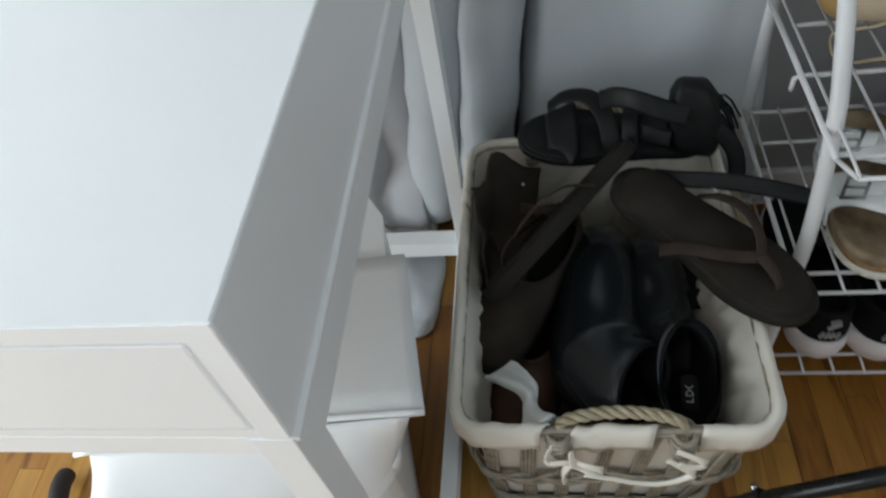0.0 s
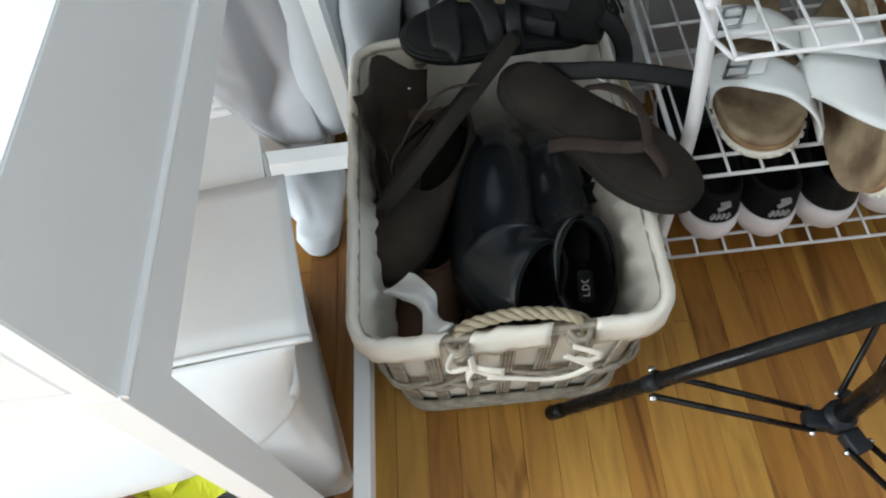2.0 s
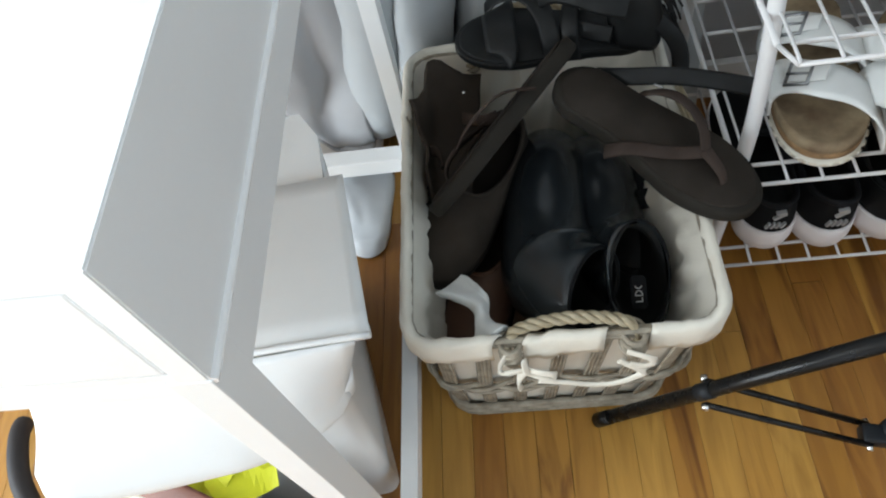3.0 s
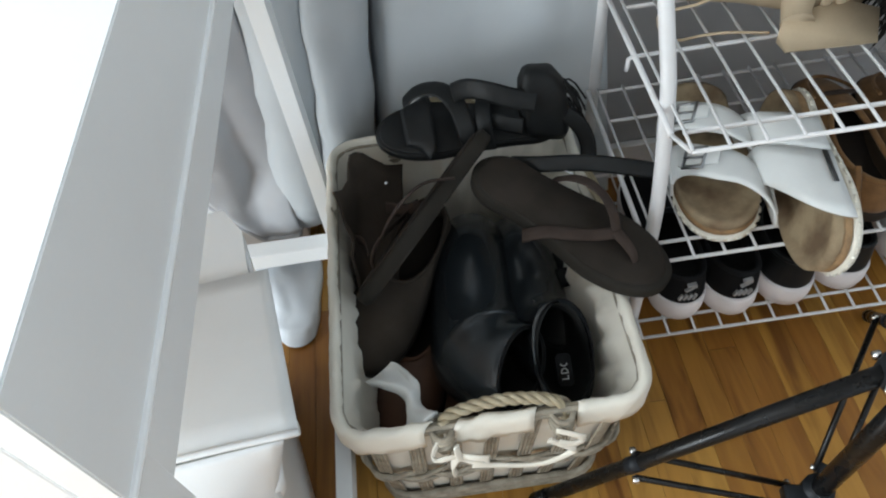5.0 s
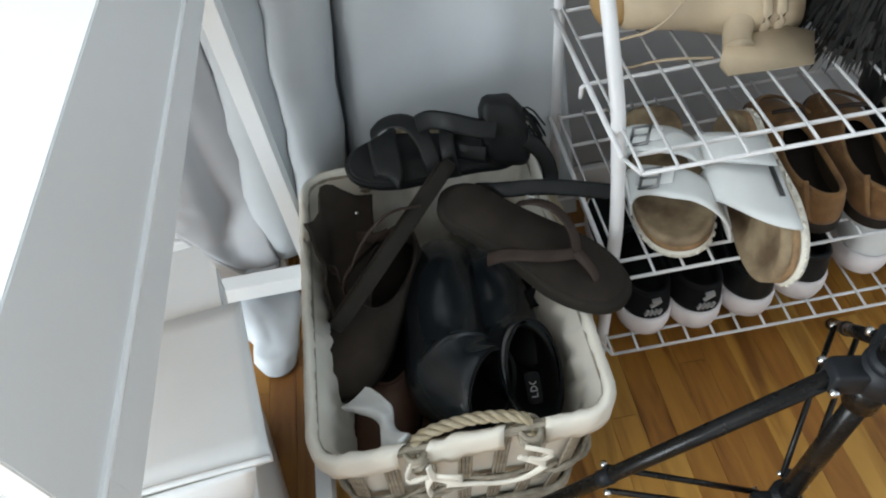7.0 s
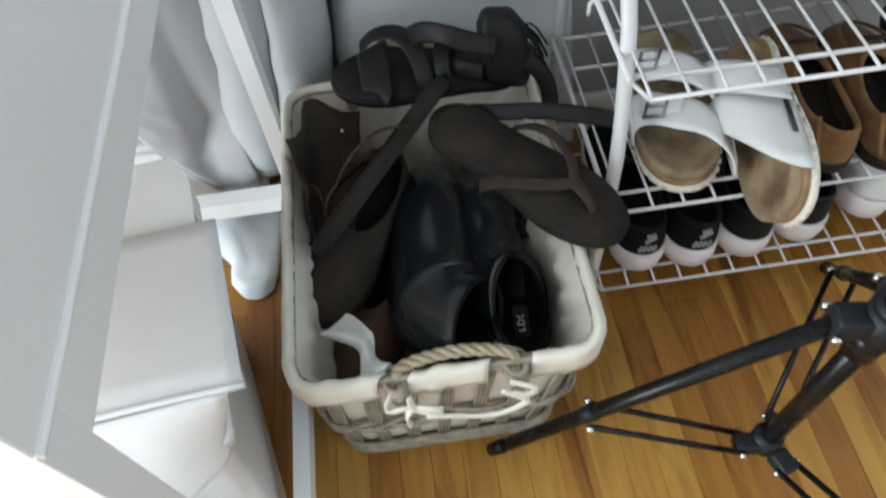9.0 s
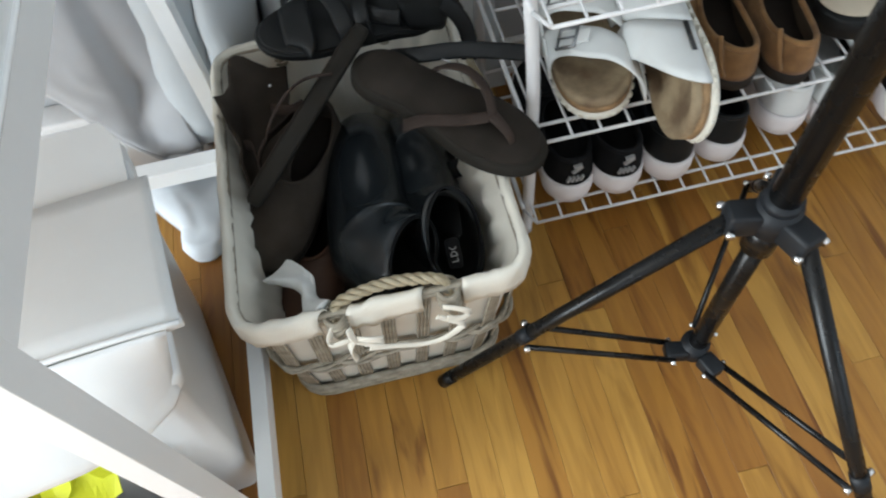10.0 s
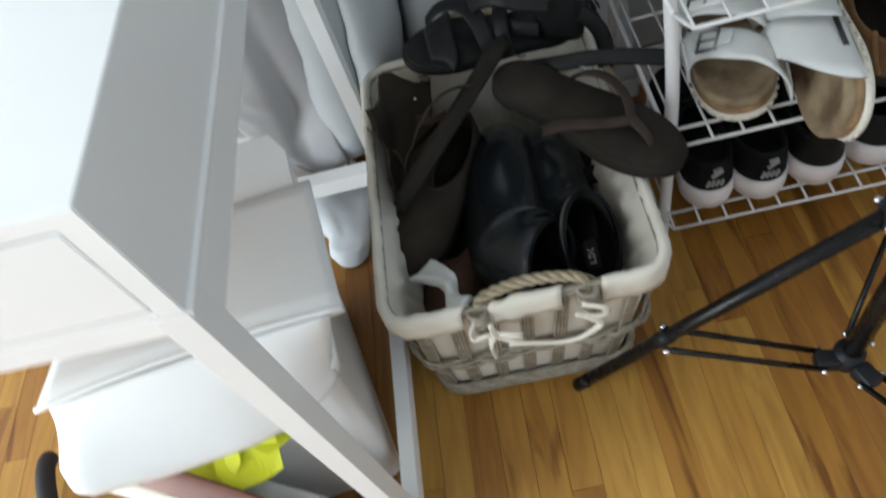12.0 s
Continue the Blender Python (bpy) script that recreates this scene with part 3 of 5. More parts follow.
def make_basket():
    ox, oy = FOOT["cx"], FOOT["cy"]
    k = thing("basket", "grey-brown wicker basket with a cream canvas liner, full of shoes", "basket", (ox, oy, 0))
    inv = Matrix.Translation((-ox, -oy, 0))

    def p(name, bm, m, label="", parent=k):
        return part(name, moved(bm, inv), m, parent, label)
    # canvas liner: flap outside, over the rim, down the inside to the bottom; open round the handles
    n = 200
    prof = [(0.0072, -0.038), (0.0076, -0.026), (0.0078, -0.012), (0.0068, -0.002), (0.0040, 0.003), (-0.0005, 0.0042), (-0.0040, 0.0022), (-0.0060, -0.005), (-0.0068, -0.016)]
    cols = [resample(rrect(RIM["cx"], RIM["cy"], RIM["hx"] + o, RIM["hy"] + o, RIM["r"] + o, 6, RIM["z"] + z, 14), n) for o, z in prof]
    deep = [0.90, 0.84, 0.78, 0.71, 0.64, 0.56, 0.48, 0.40, 0.31, 0.22, 0.13, 0.05]
    cols += [resample(wall_ring(f, -0.0085), n) for f in deep]
    mid = Vector((RIM["cx"], RIM["cy"], 0))
    for r, ring in enumerate(cols):
        for i, q in enumerate(ring):
            o = Vector((q.x - mid.x, q.y - mid.y, 0)).normalized()
            a = 2 * math.pi * i / n
            s1 = noise.noise((math.cos(a) * 5 + q.z * 5, math.sin(a) * 5, q.z * 7))
            s2 = abs(noise.noise((math.cos(a) * 9 - q.z * 14, math.sin(a) * 9 + q.z * 9, 2.0))) + 0.4 * abs(noise.noise((math.cos(a) * 14 + q.z * 16, math.sin(a) * 14, q.z * 12)))
            s3 = noise.noise((math.cos(a) * 20, math.sin(a) * 20, q.z * 45)) + 0.8 * (0.5 - abs(noise.noise((math.cos(a) * 13 + q.z * 30, math.sin(a) * 13 - q.z * 30, 7.0))) * 2)
            k = min(1.0, max(0.0, (RIM["z"] - 0.008 - q.z) / 0.035)) if r > 7 else 0.0
            ring[i] = q - o * (k * ((0.007 + 0.003 * o.x) * s1 + (0.019 + 0.006 * o.x) * s2) + 0.0019 * s3 + 0.001 * k) + Vector((0, 0, (0.0035 * s1 + 0.0022 * s3) * (r < 9)))
    bm = bmesh.new()
    vs = [[bm.verts.new(q) for q in c] for c in cols]

    def gap(q):
        front = q.y < RIM["cy"] - 0.19 and (-0.039 < q.x < -0.012 or 0.074 < q.x < 0.112)
        rear = q.y > RIM["cy"] + 0.19 and (-0.05 < q.x < 0.10)
        return front or rear
    for i in range(n):
        t = (i + 1) % n
        cut = gap((cols[5][i] + cols[5][t]) / 2)
        for r, (a, b) in enumerate(zip(vs, vs[1:])):
            if not (cut and r < 8):
                bm.faces.new((a[i], a[t], b[t], b[i]))
    bm.faces.new(vs[-1])
    bmesh.ops.delete(bm, geom=[v for v in bm.verts if not v.link_faces], context="VERTS")
    bmesh.ops.recalc_face_normals(bm, faces=bm.faces[:])
    liner = p("liner", bm, LINER, "wrinkled cream canvas liner folded over the rim")
    m = liner.modifiers.new("thick", "SOLIDIFY")
    m.thickness = 0.0016
    back = [resample(wall_ring(f, -0.004), 80) for f in (0.0, 0.1, 0.5, 0.95)]
    p("liner_back", loft(back, cap0=True, cap1=False), LINER)
    # rim core of three rods
    for dz, o in ((-0.007, -0.004), (-0.010, 0.002), (-0.003, 0.001)):
        p("rim_rod", sweep(resample([v + Vector((0, 0, dz)) for v in wall_ring(1.0, o)], 90), 0.0036, n=6, closed=True), WICKER)
    # stakes, each of four flat strands
    top, low = resample(wall_ring(0.97, 0.0), 34), resample(wall_ring(0.0, 0.0), 34)
    mid = resample(wall_ring(0.5, 0.003), 34)
    for i in range(34):
        bm = bmesh.new()
        t = (top[(i + 1) % 34] - top[i - 1]).normalized()
        for s in range(4):
            d = t * (0.0042 * (s - 1.5))
            sweep([low[i] + d, low[i].lerp(mid[i], 0.5) + d, mid[i] + d, mid[i].lerp(top[i], 0.5) + d, top[i] + d], 0.0026, 0.0022, n=5, bm=bm)
        p("stake", bm, WICKER)
    # weavers: pairs that cross between the stakes
    for f0 in (0.44, 0.49):
        for ph in (0, math.pi):
            pts = resample(wall_ring(f0, 0.006), 136)
            c0 = Vector((ox, oy, 0))
            path = []
            for i, q in enumerate(pts):
                w = 2 * math.pi * i / 8 + ph
                o = (q - c0)
                o.z = 0
                path.append(q + o.normalized() * (0.0035 * math.cos(w)) + Vector((0, 0, 0.008 * math.sin(w / 2 + f0 * 30))))
            p("weaver", sweep(path, 0.0030, n=5, closed=True), WICKER)
    for f0, o in ((0.01, 0.005), (0.045, 0.007), (0.08, 0.006), (0.115, 0.005)):
        p("base_coil", sweep(resample(wall_ring(f0, o), 90), 0.0048, n=6, closed=True), WICKER)
    p("base_plate", loft([rrect(ox, oy, FOOT["hx"], FOOT["hy"], FOOT["r"], 5, z, 4) for z in (0.001, 0.01)]), WICKER)
    # twisted rope handles at both ends
    yf, yb = RIM["cy"] - RIM["hy"], RIM["cy"] + RIM["hy"]
    for y, xa, xb, inward in ((yf, -0.028, 0.098, 1), (yb, -0.050, 0.100, -1)):
        rise = 0.0 if inward > 0 else 0.060
        arch = smooth_path([(xa - 0.004, y - 0.004 * inward, 0.245), (xa - 0.002, y + 0.004 * inward, 0.272), (xa + 0.014, y + 0.010 * inward, 0.279 + 0.6 * rise), ((xa + xb) / 2, y + 0.014 * inward, 0.286 + rise), (xb - 0.014, y + 0.010 * inward, 0.280 + 0.6 * rise), (xb + 0.002, y + 0.004 * inward, 0.274), (xb + 0.004, y - 0.004 * inward, 0.245)], 3)
        arch = resample(arch + arch[::-1][1:-1], 150)[:75]
        for s in range(3):
            path = []
            for i, q in enumerate(arch):
                a = i * 0.42 + s * 2.094
                path.append(q + Vector((0, math.cos(a) * 0.0037, math.sin(a) * 0.0037)))
            p("rope_strand", sweep(path, 0.0035, n=6, up=(0, 1, 0)), ROPE, "twisted seagrass rope handle")
        for xw in (xa, xb):
            for q in range(4):
                z = 0.244 + q * 0.0075
                loop = [Vector((xw + 0.011 * math.cos(t), y + 0.016 * math.sin(t), z + 0.004 * math.sin(t + q))) for t in [2 * math.pi * j / 14 for j in range(14)]]
                p("lashing", sweep(loop, 0.0032, n=5, closed=True), WICKER)
    # loose straw ends at one side
    rn = random.Random(9)
    for i in range(9):
        a = Vector((0.196 + rn.uniform(-0.006, 0.008), 0.905 + rn.uniform(-0.02, 0.02), 0.285 + rn.uniform(0, 0.010)))
        p("straw_end", sweep(smooth_path([a, a + Vector((0.003, -0.030, 0.004)), a + Vector((0.010 + rn.uniform(0, 0.008), -0.060 + rn.uniform(-0.01, 0.01), -0.012))], 1), 0.0016, n=5), ROPE)
    # canvas flap between the lashings, tied with bows
    y = yf - 0.0150
    for name, pts, w in (
            ("tie", [(-0.032, y + 0.004, 0.262), (-0.042, y - 0.006, 0.250), (-0.04, y - 0.010, 0.240), (-0.022, y - 0.010, 0.246), (-0.015, y - 0.008, 0.243)], 0.0045),
            ("tie", [(-0.015, y - 0.008, 0.244), (0, y - 0.014, 0.247), (0.014, y - 0.014, 0.240), (0.016, y - 0.012, 0.231), (0, y - 0.010, 0.236), (-0.015, y - 0.008, 0.241)], 0.0045),
            ("tie", [(-0.016, y - 0.009, 0.270), (-0.015, y - 0.012, 0.250), (-0.01, y - 0.010, 0.236), (0.006, y - 0.012, 0.222), (0.014, y - 0.012, 0.215)], 0.0042),
            ("tie", [(-0.016, y - 0.009, 0.242), (-0.023, y - 0.008, 0.222), (-0.025, y - 0.004, 0.196), (-0.022, y - 0.003, 0.176)], 0.0042),
            ("tie", [(0.088, y - 0.004, 0.262), (0.108, y - 0.012, 0.262), (0.118, y - 0.012, 0.250), (0.106, y - 0.014, 0.243), (0.09, y - 0.012, 0.250)], 0.0045),
            ("tie", [(0.08, y - 0.010, 0.254), (0.102, y - 0.014, 0.236), (0.11, y - 0.013, 0.226), (0.084, y - 0.012, 0.196), (0.058, y - 0.010, 0.190), (0.024, y - 0.010, 0.206), (-0.002, y - 0.010, 0.214)], 0.0042)):
        p(name, sweep(smooth_path(pts, 2), 0.0016, w, n=8, up=(0, 0.2, 1)), LINER, "cream canvas tie")
    return k


make_basket()


# ---- shoes ----
def outline(L, W, heel=0.80, n=40, toe=0.5):
    """A sole's outline from heel (y = 0) to toe (y = L), left foot; counter-clockwise."""
    def half(f, side):
        ball, waist = W / 2, W / 2 * (0.70 if side > 0 else 0.86)
        hl = W / 2 * heel
        if f < 0.16:
            w = hl * math.sqrt(max(0, 1 - ((0.16 - f) / 0.16) ** 2))
        elif f < 0.68:
            t = (f - 0.16) / 0.52
            w = hl + (ball - hl) * (t * t * (3 - 2 * t)) - (W / 2 - waist) * 0.45 * math.sin(math.pi * t)
        else:
            t = (f - 0.68) / 0.32
            w = ball * (max(0, 1 - t ** 2.3)) ** toe
        return w
    fs = [0.5 - 0.5 * math.cos(math.pi * i / n) for i in range(n + 1)]
    right = [Vector((half(f, 1), f * L, 0)) for f in fs]
    left = [Vector((-half(f, -1), f * L, 0)) for f in fs[::-1]][1:-1]
    return right + left


def scaled(ring, s, z, cy=None, dy=0.0):
    cy = sum(v.y for v in ring) / len(ring) if cy is None else cy
    return [Vector((v.x * s, cy + (v.y - cy) * s + dy, z)) for v in ring]


def slab(ring, z0, z1, r=0.002):
    return loft([scaled(ring, 0.97, z0), scaled(ring, 1.0, z0 + r), scaled(ring, 1.0, z1 - r), scaled(ring, 0.975, z1)])


def set_at(ob, heel, toe, roll=0.0):
    """Lays a shoe with its heel and toe ends at two places, rolled about its length."""
    a, b = Vector(heel), Vector(toe)
    y = (b - a).normalized()
    x = y.cross(Vector((0, 0, 1))).normalized()
    z = x.cross(y)
    m = Matrix((x, y, z)).transposed().to_4x4()
    ob.matrix_world = Matrix.Translation(a) @ m @ Matrix.Rotation(radians(roll), 4, "Y")
    return ob


def make_flip_flop(label, heel, toe, roll):
    s = thing("flip_flop", label, "shoe", group="flip-flops in the basket")
    o = outline(0.262, 0.098, 0.78)
    part("sole", slab(o, 0.0, 0.019, 0.003), FOAM, s)
    part("footbed", slab(scaled(o, 0.93, 0), 0.0185, 0.0215, 0.001), BROWN, s, "dark brown suede footbed")
    fork = (-0.004, 0.186, 0.036)
    for pts, w in (([fork, (0.012, 0.170, 0.034), (0.026, 0.148, 0.030), (0.040, 0.120, 0.026), (0.049, 0.100, 0.008)], 0.0080),
                   ([fork, (-0.026, 0.168, 0.042), (-0.042, 0.138, 0.043), (-0.044, 0.108, 0.036), (-0.046, 0.084, 0.010)], 0.0075)):
        part("strap", sweep(smooth_path(pts, 2), w, 0.0017, n=8, up=(0, 0.35, 1), taper=lambda f: 0.85 + 0.3 * f), STRAPB, s, "brown nubuck toe strap")
    part("toe_post", sweep(smooth_path([fork, (0.001, 0.202, 0.035), (0.004, 0.216, 0.028), (0.005, 0.221, 0.018)], 2), 0.0075, 0.0030, n=8, taper=lambda f: 1.15 - 0.5 * f), STRAPB, s, "nubuck toe post")
    if abs(roll) < 20:
        part("buckle", sweep([(-0.052, 0.102, 0.030), (-0.043, 0.104, 0.040), (-0.042, 0.095, 0.038), (-0.051, 0.093, 0.028)], 0.0011, n=6, closed=True), STEEL, s)
    set_at(s, heel, toe, roll)
    return s


make_flip_flop("dark brown flip-flop with nubuck straps lying across the basket rim", (0.0528, 0.905, 0.3278), (0.2463, 0.722, 0.2791), -4)
make_flip_flop("dark brown flip-flop tipped on its side in the basket", (0.080, 0.950, 0.338), (-0.098, 0.775, 0.262), 58)


def upper(o, opening, z0, hang=1.5, rise=1.9, levels=9, wall=0.003):
    """The upper of a closed shoe: from the sole's outline up and over to the rim of its opening, with thickness."""
    rings = []
    for k in range(levels + 1):
        q = k / levels
        f, g = q ** hang, 1 - (1 - q) ** rise
        rings.append([Vector((a.x + (b.x - a.x) * f, a.y + (b.y - a.y) * f, z0 + (b.z - z0) * g)) for a, b in zip(o, opening)])
    outer = list(rings)
    cx = sum(v.x for v in opening) / len(opening)
    cy = sum(v.y for v in opening) / len(opening)

    def inner(r):
        return [v + (Vector((cx, cy, v.z)) - v).normalized() * wall for v in r]
    return loft(outer, cap0=True, cap1=False), loft([inner(r) for r in rings[::-1]], cap0=False, cap1=True), rings[-1]


def mouth(o, y0, y1, w, za, zb, skew=0.0):
    """An opening of the same count as the outline: an oval from y0 to y1, heel height za, instep height zb."""
    L = max(v.y for v in o)
    out = []
    wmax = max(abs(v.x) for v in o)
    for v in o:
        f = v.y / L
        a = math.acos(max(-1, min(1, 1 - 2 * f)))
        s = 1 if v.x >= 0 else -1
        y = y0 + (y1 - y0) * f
        out.append(Vector((s * w * math.sin(a) ** 0.8 * (1 if abs(v.x) > 1e-6 else 0) + skew, y, za + (zb - za) * f - 0.012 * math.sin(math.pi * f))))
    return out


def make_sneaker(label, at, rz, cloth=BLACKF, sole=WSOLE, group="", logo=True, marks=PRINT):
    s = thing("sneaker", label, "shoe", group=group)
    o = outline(0.275, 0.094, 0.80)
    bm = loft([scaled(o, 0.94, 0.0), scaled(o, 0.985, 0.003), scaled(o, 1.01, 0.016), scaled(o, 1.0, 0.030), scaled(o, 0.97, 0.034), scaled(o, 0.90, 0.020)])
    for v in bm.verts:
        if v.co.y < 0.10:
            v.co.z *= 1 + 0.25 * (1 - v.co.y / 0.10)
    part("midsole", bm, sole, s, "thick white rubber midsole")
    mo = mouth(o, 0.012, 0.135, 0.030, 0.090, 0.084)
    a, b, rim = upper(scaled(o, 0.962, 0.0), mo, 0.0350, 1.35, 1.8)
    part("upper", a, cloth, s)
    part("lining", b, INNER, s)
    part("collar", sweep(rim, 0.0042, n=6, closed=True), cloth, s, "padded collar")
    part("tongue", sweep(smooth_path([(0, 0.205, 0.060), (0, 0.165, 0.078), (0, 0.130, 0.100), (0, 0.120, 0.108)], 1), 0.024, 0.004, n=10), cloth, s)
    for k in range(5):
        y, z = 0.145 + k * 0.014, 0.090 - k * 0.006
        part("lace", sweep(smooth_path([(-0.022, y, z - 0.006), (0, y + 0.003, z + 0.004), (0.022, y, z - 0.006)], 1), 0.003, 0.0016, n=6), marks if cloth is WLEATHER else cloth, s)
    if logo:
        bars = [moved(box(-0.0016, 0.0016, -0.0030, 0.0010, -0.0050, 0.0050, 0), Matrix.Translation((-0.0105 + k * 0.0062, 0, 0.0575)) @ Matrix.Rotation(0.3, 4, "Y")) for k in range(4)]
        bars += [moved(box(-0.0085 + 0.003 * k, 0.0085 - 0.002 * k, -0.0020, 0.0030, -0.0022, 0.0022, 0), Matrix.Translation((0.001, 0.0015, 0.0745 + 0.0065 * k)) @ Matrix.Rotation(-0.75 + 0.5 * k, 4, "Y")) for k in range(2)]
        hm = part("heel_mark", join(bars), marks, s, "pale grey printed mark", smooth=False)
        hm.location = (0, 0.0050, 0)
        hm["kind"] = "stuff"
    if cloth is WLEATHER:
        for sx in (-1, 1):
            for k in range(3):
                y = 0.085 + 0.017 * k
                part("side_stripe", sweep(smooth_path([(sx * 0.0405, y + 0.020, 0.040), (sx * 0.0400, y + 0.008, 0.056), (sx * 0.0340, y - 0.004, 0.076)], 1), 0.0042, 0.0016, n=6, up=(sx, 0, 0.4)), marks, s, "dark side stripe")
    s.matrix_world = pose(*at, 0, 0, rz)
    return s


Z1, Z2, Z3 = 0.085, 0.267, 0.450
ROW = "shoes on the bottom rack shelf"
s1 = make_sneaker("black mesh sneaker with a thick white sole", (0.317, 0.792, Z1), -3, group=ROW)
copy_thing(s1, pose(0.390, 0.787, Z1, 0, 0, -2))
s2 = make_sneaker("plain black sneaker with a white rubber sole", (0.468, 0.790, Z1), -4, cloth=BLACKL, group=ROW, logo=False)
copy_thing(s2, pose(0.551, 0.802, Z1, 0, 0, -5))
s3 = make_sneaker("white leather sneaker with black trim", (0.655, 0.825, Z1), -14, cloth=WLEATHER, group=ROW, logo=False, marks=PRINTK)
copy_thing(s3, pose(0.732, 0.815, Z1, 0, 0, -12))
s4 = make_sneaker("low black canvas sneaker with a white foxing band", (0.842, 0.780, Z1), -8, cloth=BLACKF, group=ROW, logo=False)


def make_slide(label, heel, toe, roll, mark, skew=0.034, back=0.006, joined=False):
    """A two-strap cork sandal."""
    s = thing("cork_sandal", label, "shoe", group="white cork sandals")
    o = outline(0.255, 0.098, 0.84, toe=0.45)
    bm = slab(scaled(o, 1.02, 0), 0.0, 0.010, 0.002)
    part("outsole", bm, EVA, s, "cream ribbed outsole")
    part("sole_rib", join([sweep([v + Vector((0, 0, 0.0055)) + (v - Vector((0, 0.13, 0))).normalized() * 0.0025 for v in o][k:k + 2], 0.0022, n=5) for k in range(0, len(o) - 1, 2)]), EVA, s)
    part("cork_body", slab(o, 0.010, 0.024, 0.002), CORK, s, "bare cork edge")
    inner = scaled(o, 0.95, 0)
    bm = loft([scaled(o, 1.0, 0.020), scaled(o, 1.0, 0.031), scaled(inner, 0.985, 0.032), scaled(inner, 0.90, 0.0275), scaled(inner, 0.5, 0.0258), scaled(inner, 0.1, 0.0256)], cap0=False)
    part("footbed", bm, INSOLE, s, "worn tan suede footbed with a raised edge")
    def edges(a):
        """Along the foot: front strap's rim, its rear edge, the rear strap's front edge and its rim, at an angle over the foot."""
        c = math.cos(a)
        y1, y2 = 0.184 - back - skew * c, 0.118 - back - skew * c
        open_ = 1.0
        if joined:
            q = max(0.0, min(1.0, (1.95 - a) / 0.55))
            open_ = q * q * (3 - 2 * q)
        mid = (y1 - 0.024 + y2 + 0.022) / 2
        half = max(0.0004, (y1 - 0.024 - y2 - 0.022) / 2 * open_ * (1.25 if joined else 1.0))
        return (mid + half, y1 + 0.024 + ((-0.004 - 0.040 * c) if joined else 0.0)), (y2 - 0.022, mid - half)

    for k, h in ((0, 0.058 if joined else 0.052), (1, 0.058 if joined else 0.064)):
        bm = bmesh.new()
        rows = []
        for i in range(29):
            a = math.pi * i / 28
            c, t = math.cos(a), math.sin(a)
            lo, hi = edges(a)[k]
            rows.append([bm.verts.new((0.051 * math.copysign(abs(c) ** 0.75, c), lo + (hi - lo) * j / 5, 0.016 + h * t ** 0.8 * (1 - 0.05 * (j - 2.5) / 2.5))) for j in range(6)])
        for p, q in zip(rows, rows[1:]):
            for j in range(5):
                bm.faces.new((p[j], q[j], q[j + 1], p[j + 1]))
        st = part("strap", bm, WLEATHER, s, "broad white leather strap")
        m = st.modifiers.new("thick", "SOLIDIFY")
        m.thickness = 0.003
        y = 0.184 - back if k == 0 else 0.118 - back
        bx, bz, lay = (0.045, 0.040, 62) if joined else (0.026, 0.016 + h * 0.93, 27)
        tilt = Matrix.Translation((bx, y - skew * (0.9 if joined else 0.42), bz)) @ Matrix.Rotation(radians(lay), 4, "Y") @ Matrix.Rotation(radians(-24), 4, "Z")
        q = [(-0.012, -0.014, 0.005), (0.012, -0.014, 0.005), (0.012, 0.014, 0.005), (-0.012, 0.014, 0.005)]
        bk = part("buckle", moved(sweep(q, 0.0024, n=6, closed=True), tilt), BUCKLE, s, "bright square buckle")
        part("pin", moved(sweep([(-0.010, 0, 0.005), (0.013, 0, 0.007)], 0.0015, n=6), tilt), BUCKLE, bk)
        part("strap_tail", moved(box(-0.030, 0.020, -0.0095, 0.0095, 0.002, 0.0045, 0.001), tilt), WLEATHER, s)
    for sx in (1,) if joined else (-1, 1):
        side = [Vector((sx * 0.0515, y - back - sx * (skew - 0.006), z)) for y, z in ((0.096, 0.014), (0.208, 0.014), (0.206, 0.034), (0.170, 0.046), (0.152, 0.036), (0.138, 0.046), (0.098, 0.034))]
        part("strap_join", loft([side, [v + Vector((sx * 0.0032, 0, 0)) for v in side]]), WLEATHER, s, smooth=False)
    if mark:
        part("printed_mark", moved(box(-0.0006, 0.0006, 0.105, 0.150, -0.003, 0.003, 0), Matrix.Translation((-0.0556, 0.034, 0.026))), PRINTK, s, "black printed mark")
    set_at(s, heel, toe, roll)
    return s


make_slide("white two-strap cork sandal with steel buckles, toe hanging over the shelf", (0.372, 1.040, Z2 + 0.004), (0.336, 0.790, Z2 + 0.004), 6, False, 0.036, -0.010)
make_slide("white cork sandal tipped on its edge, toe hanging over the shelf", (0.466, 0.956, Z2 + 0.052), (0.430, 0.706, Z2 + 0.042), 78, True, 0.042, 0.056, True)


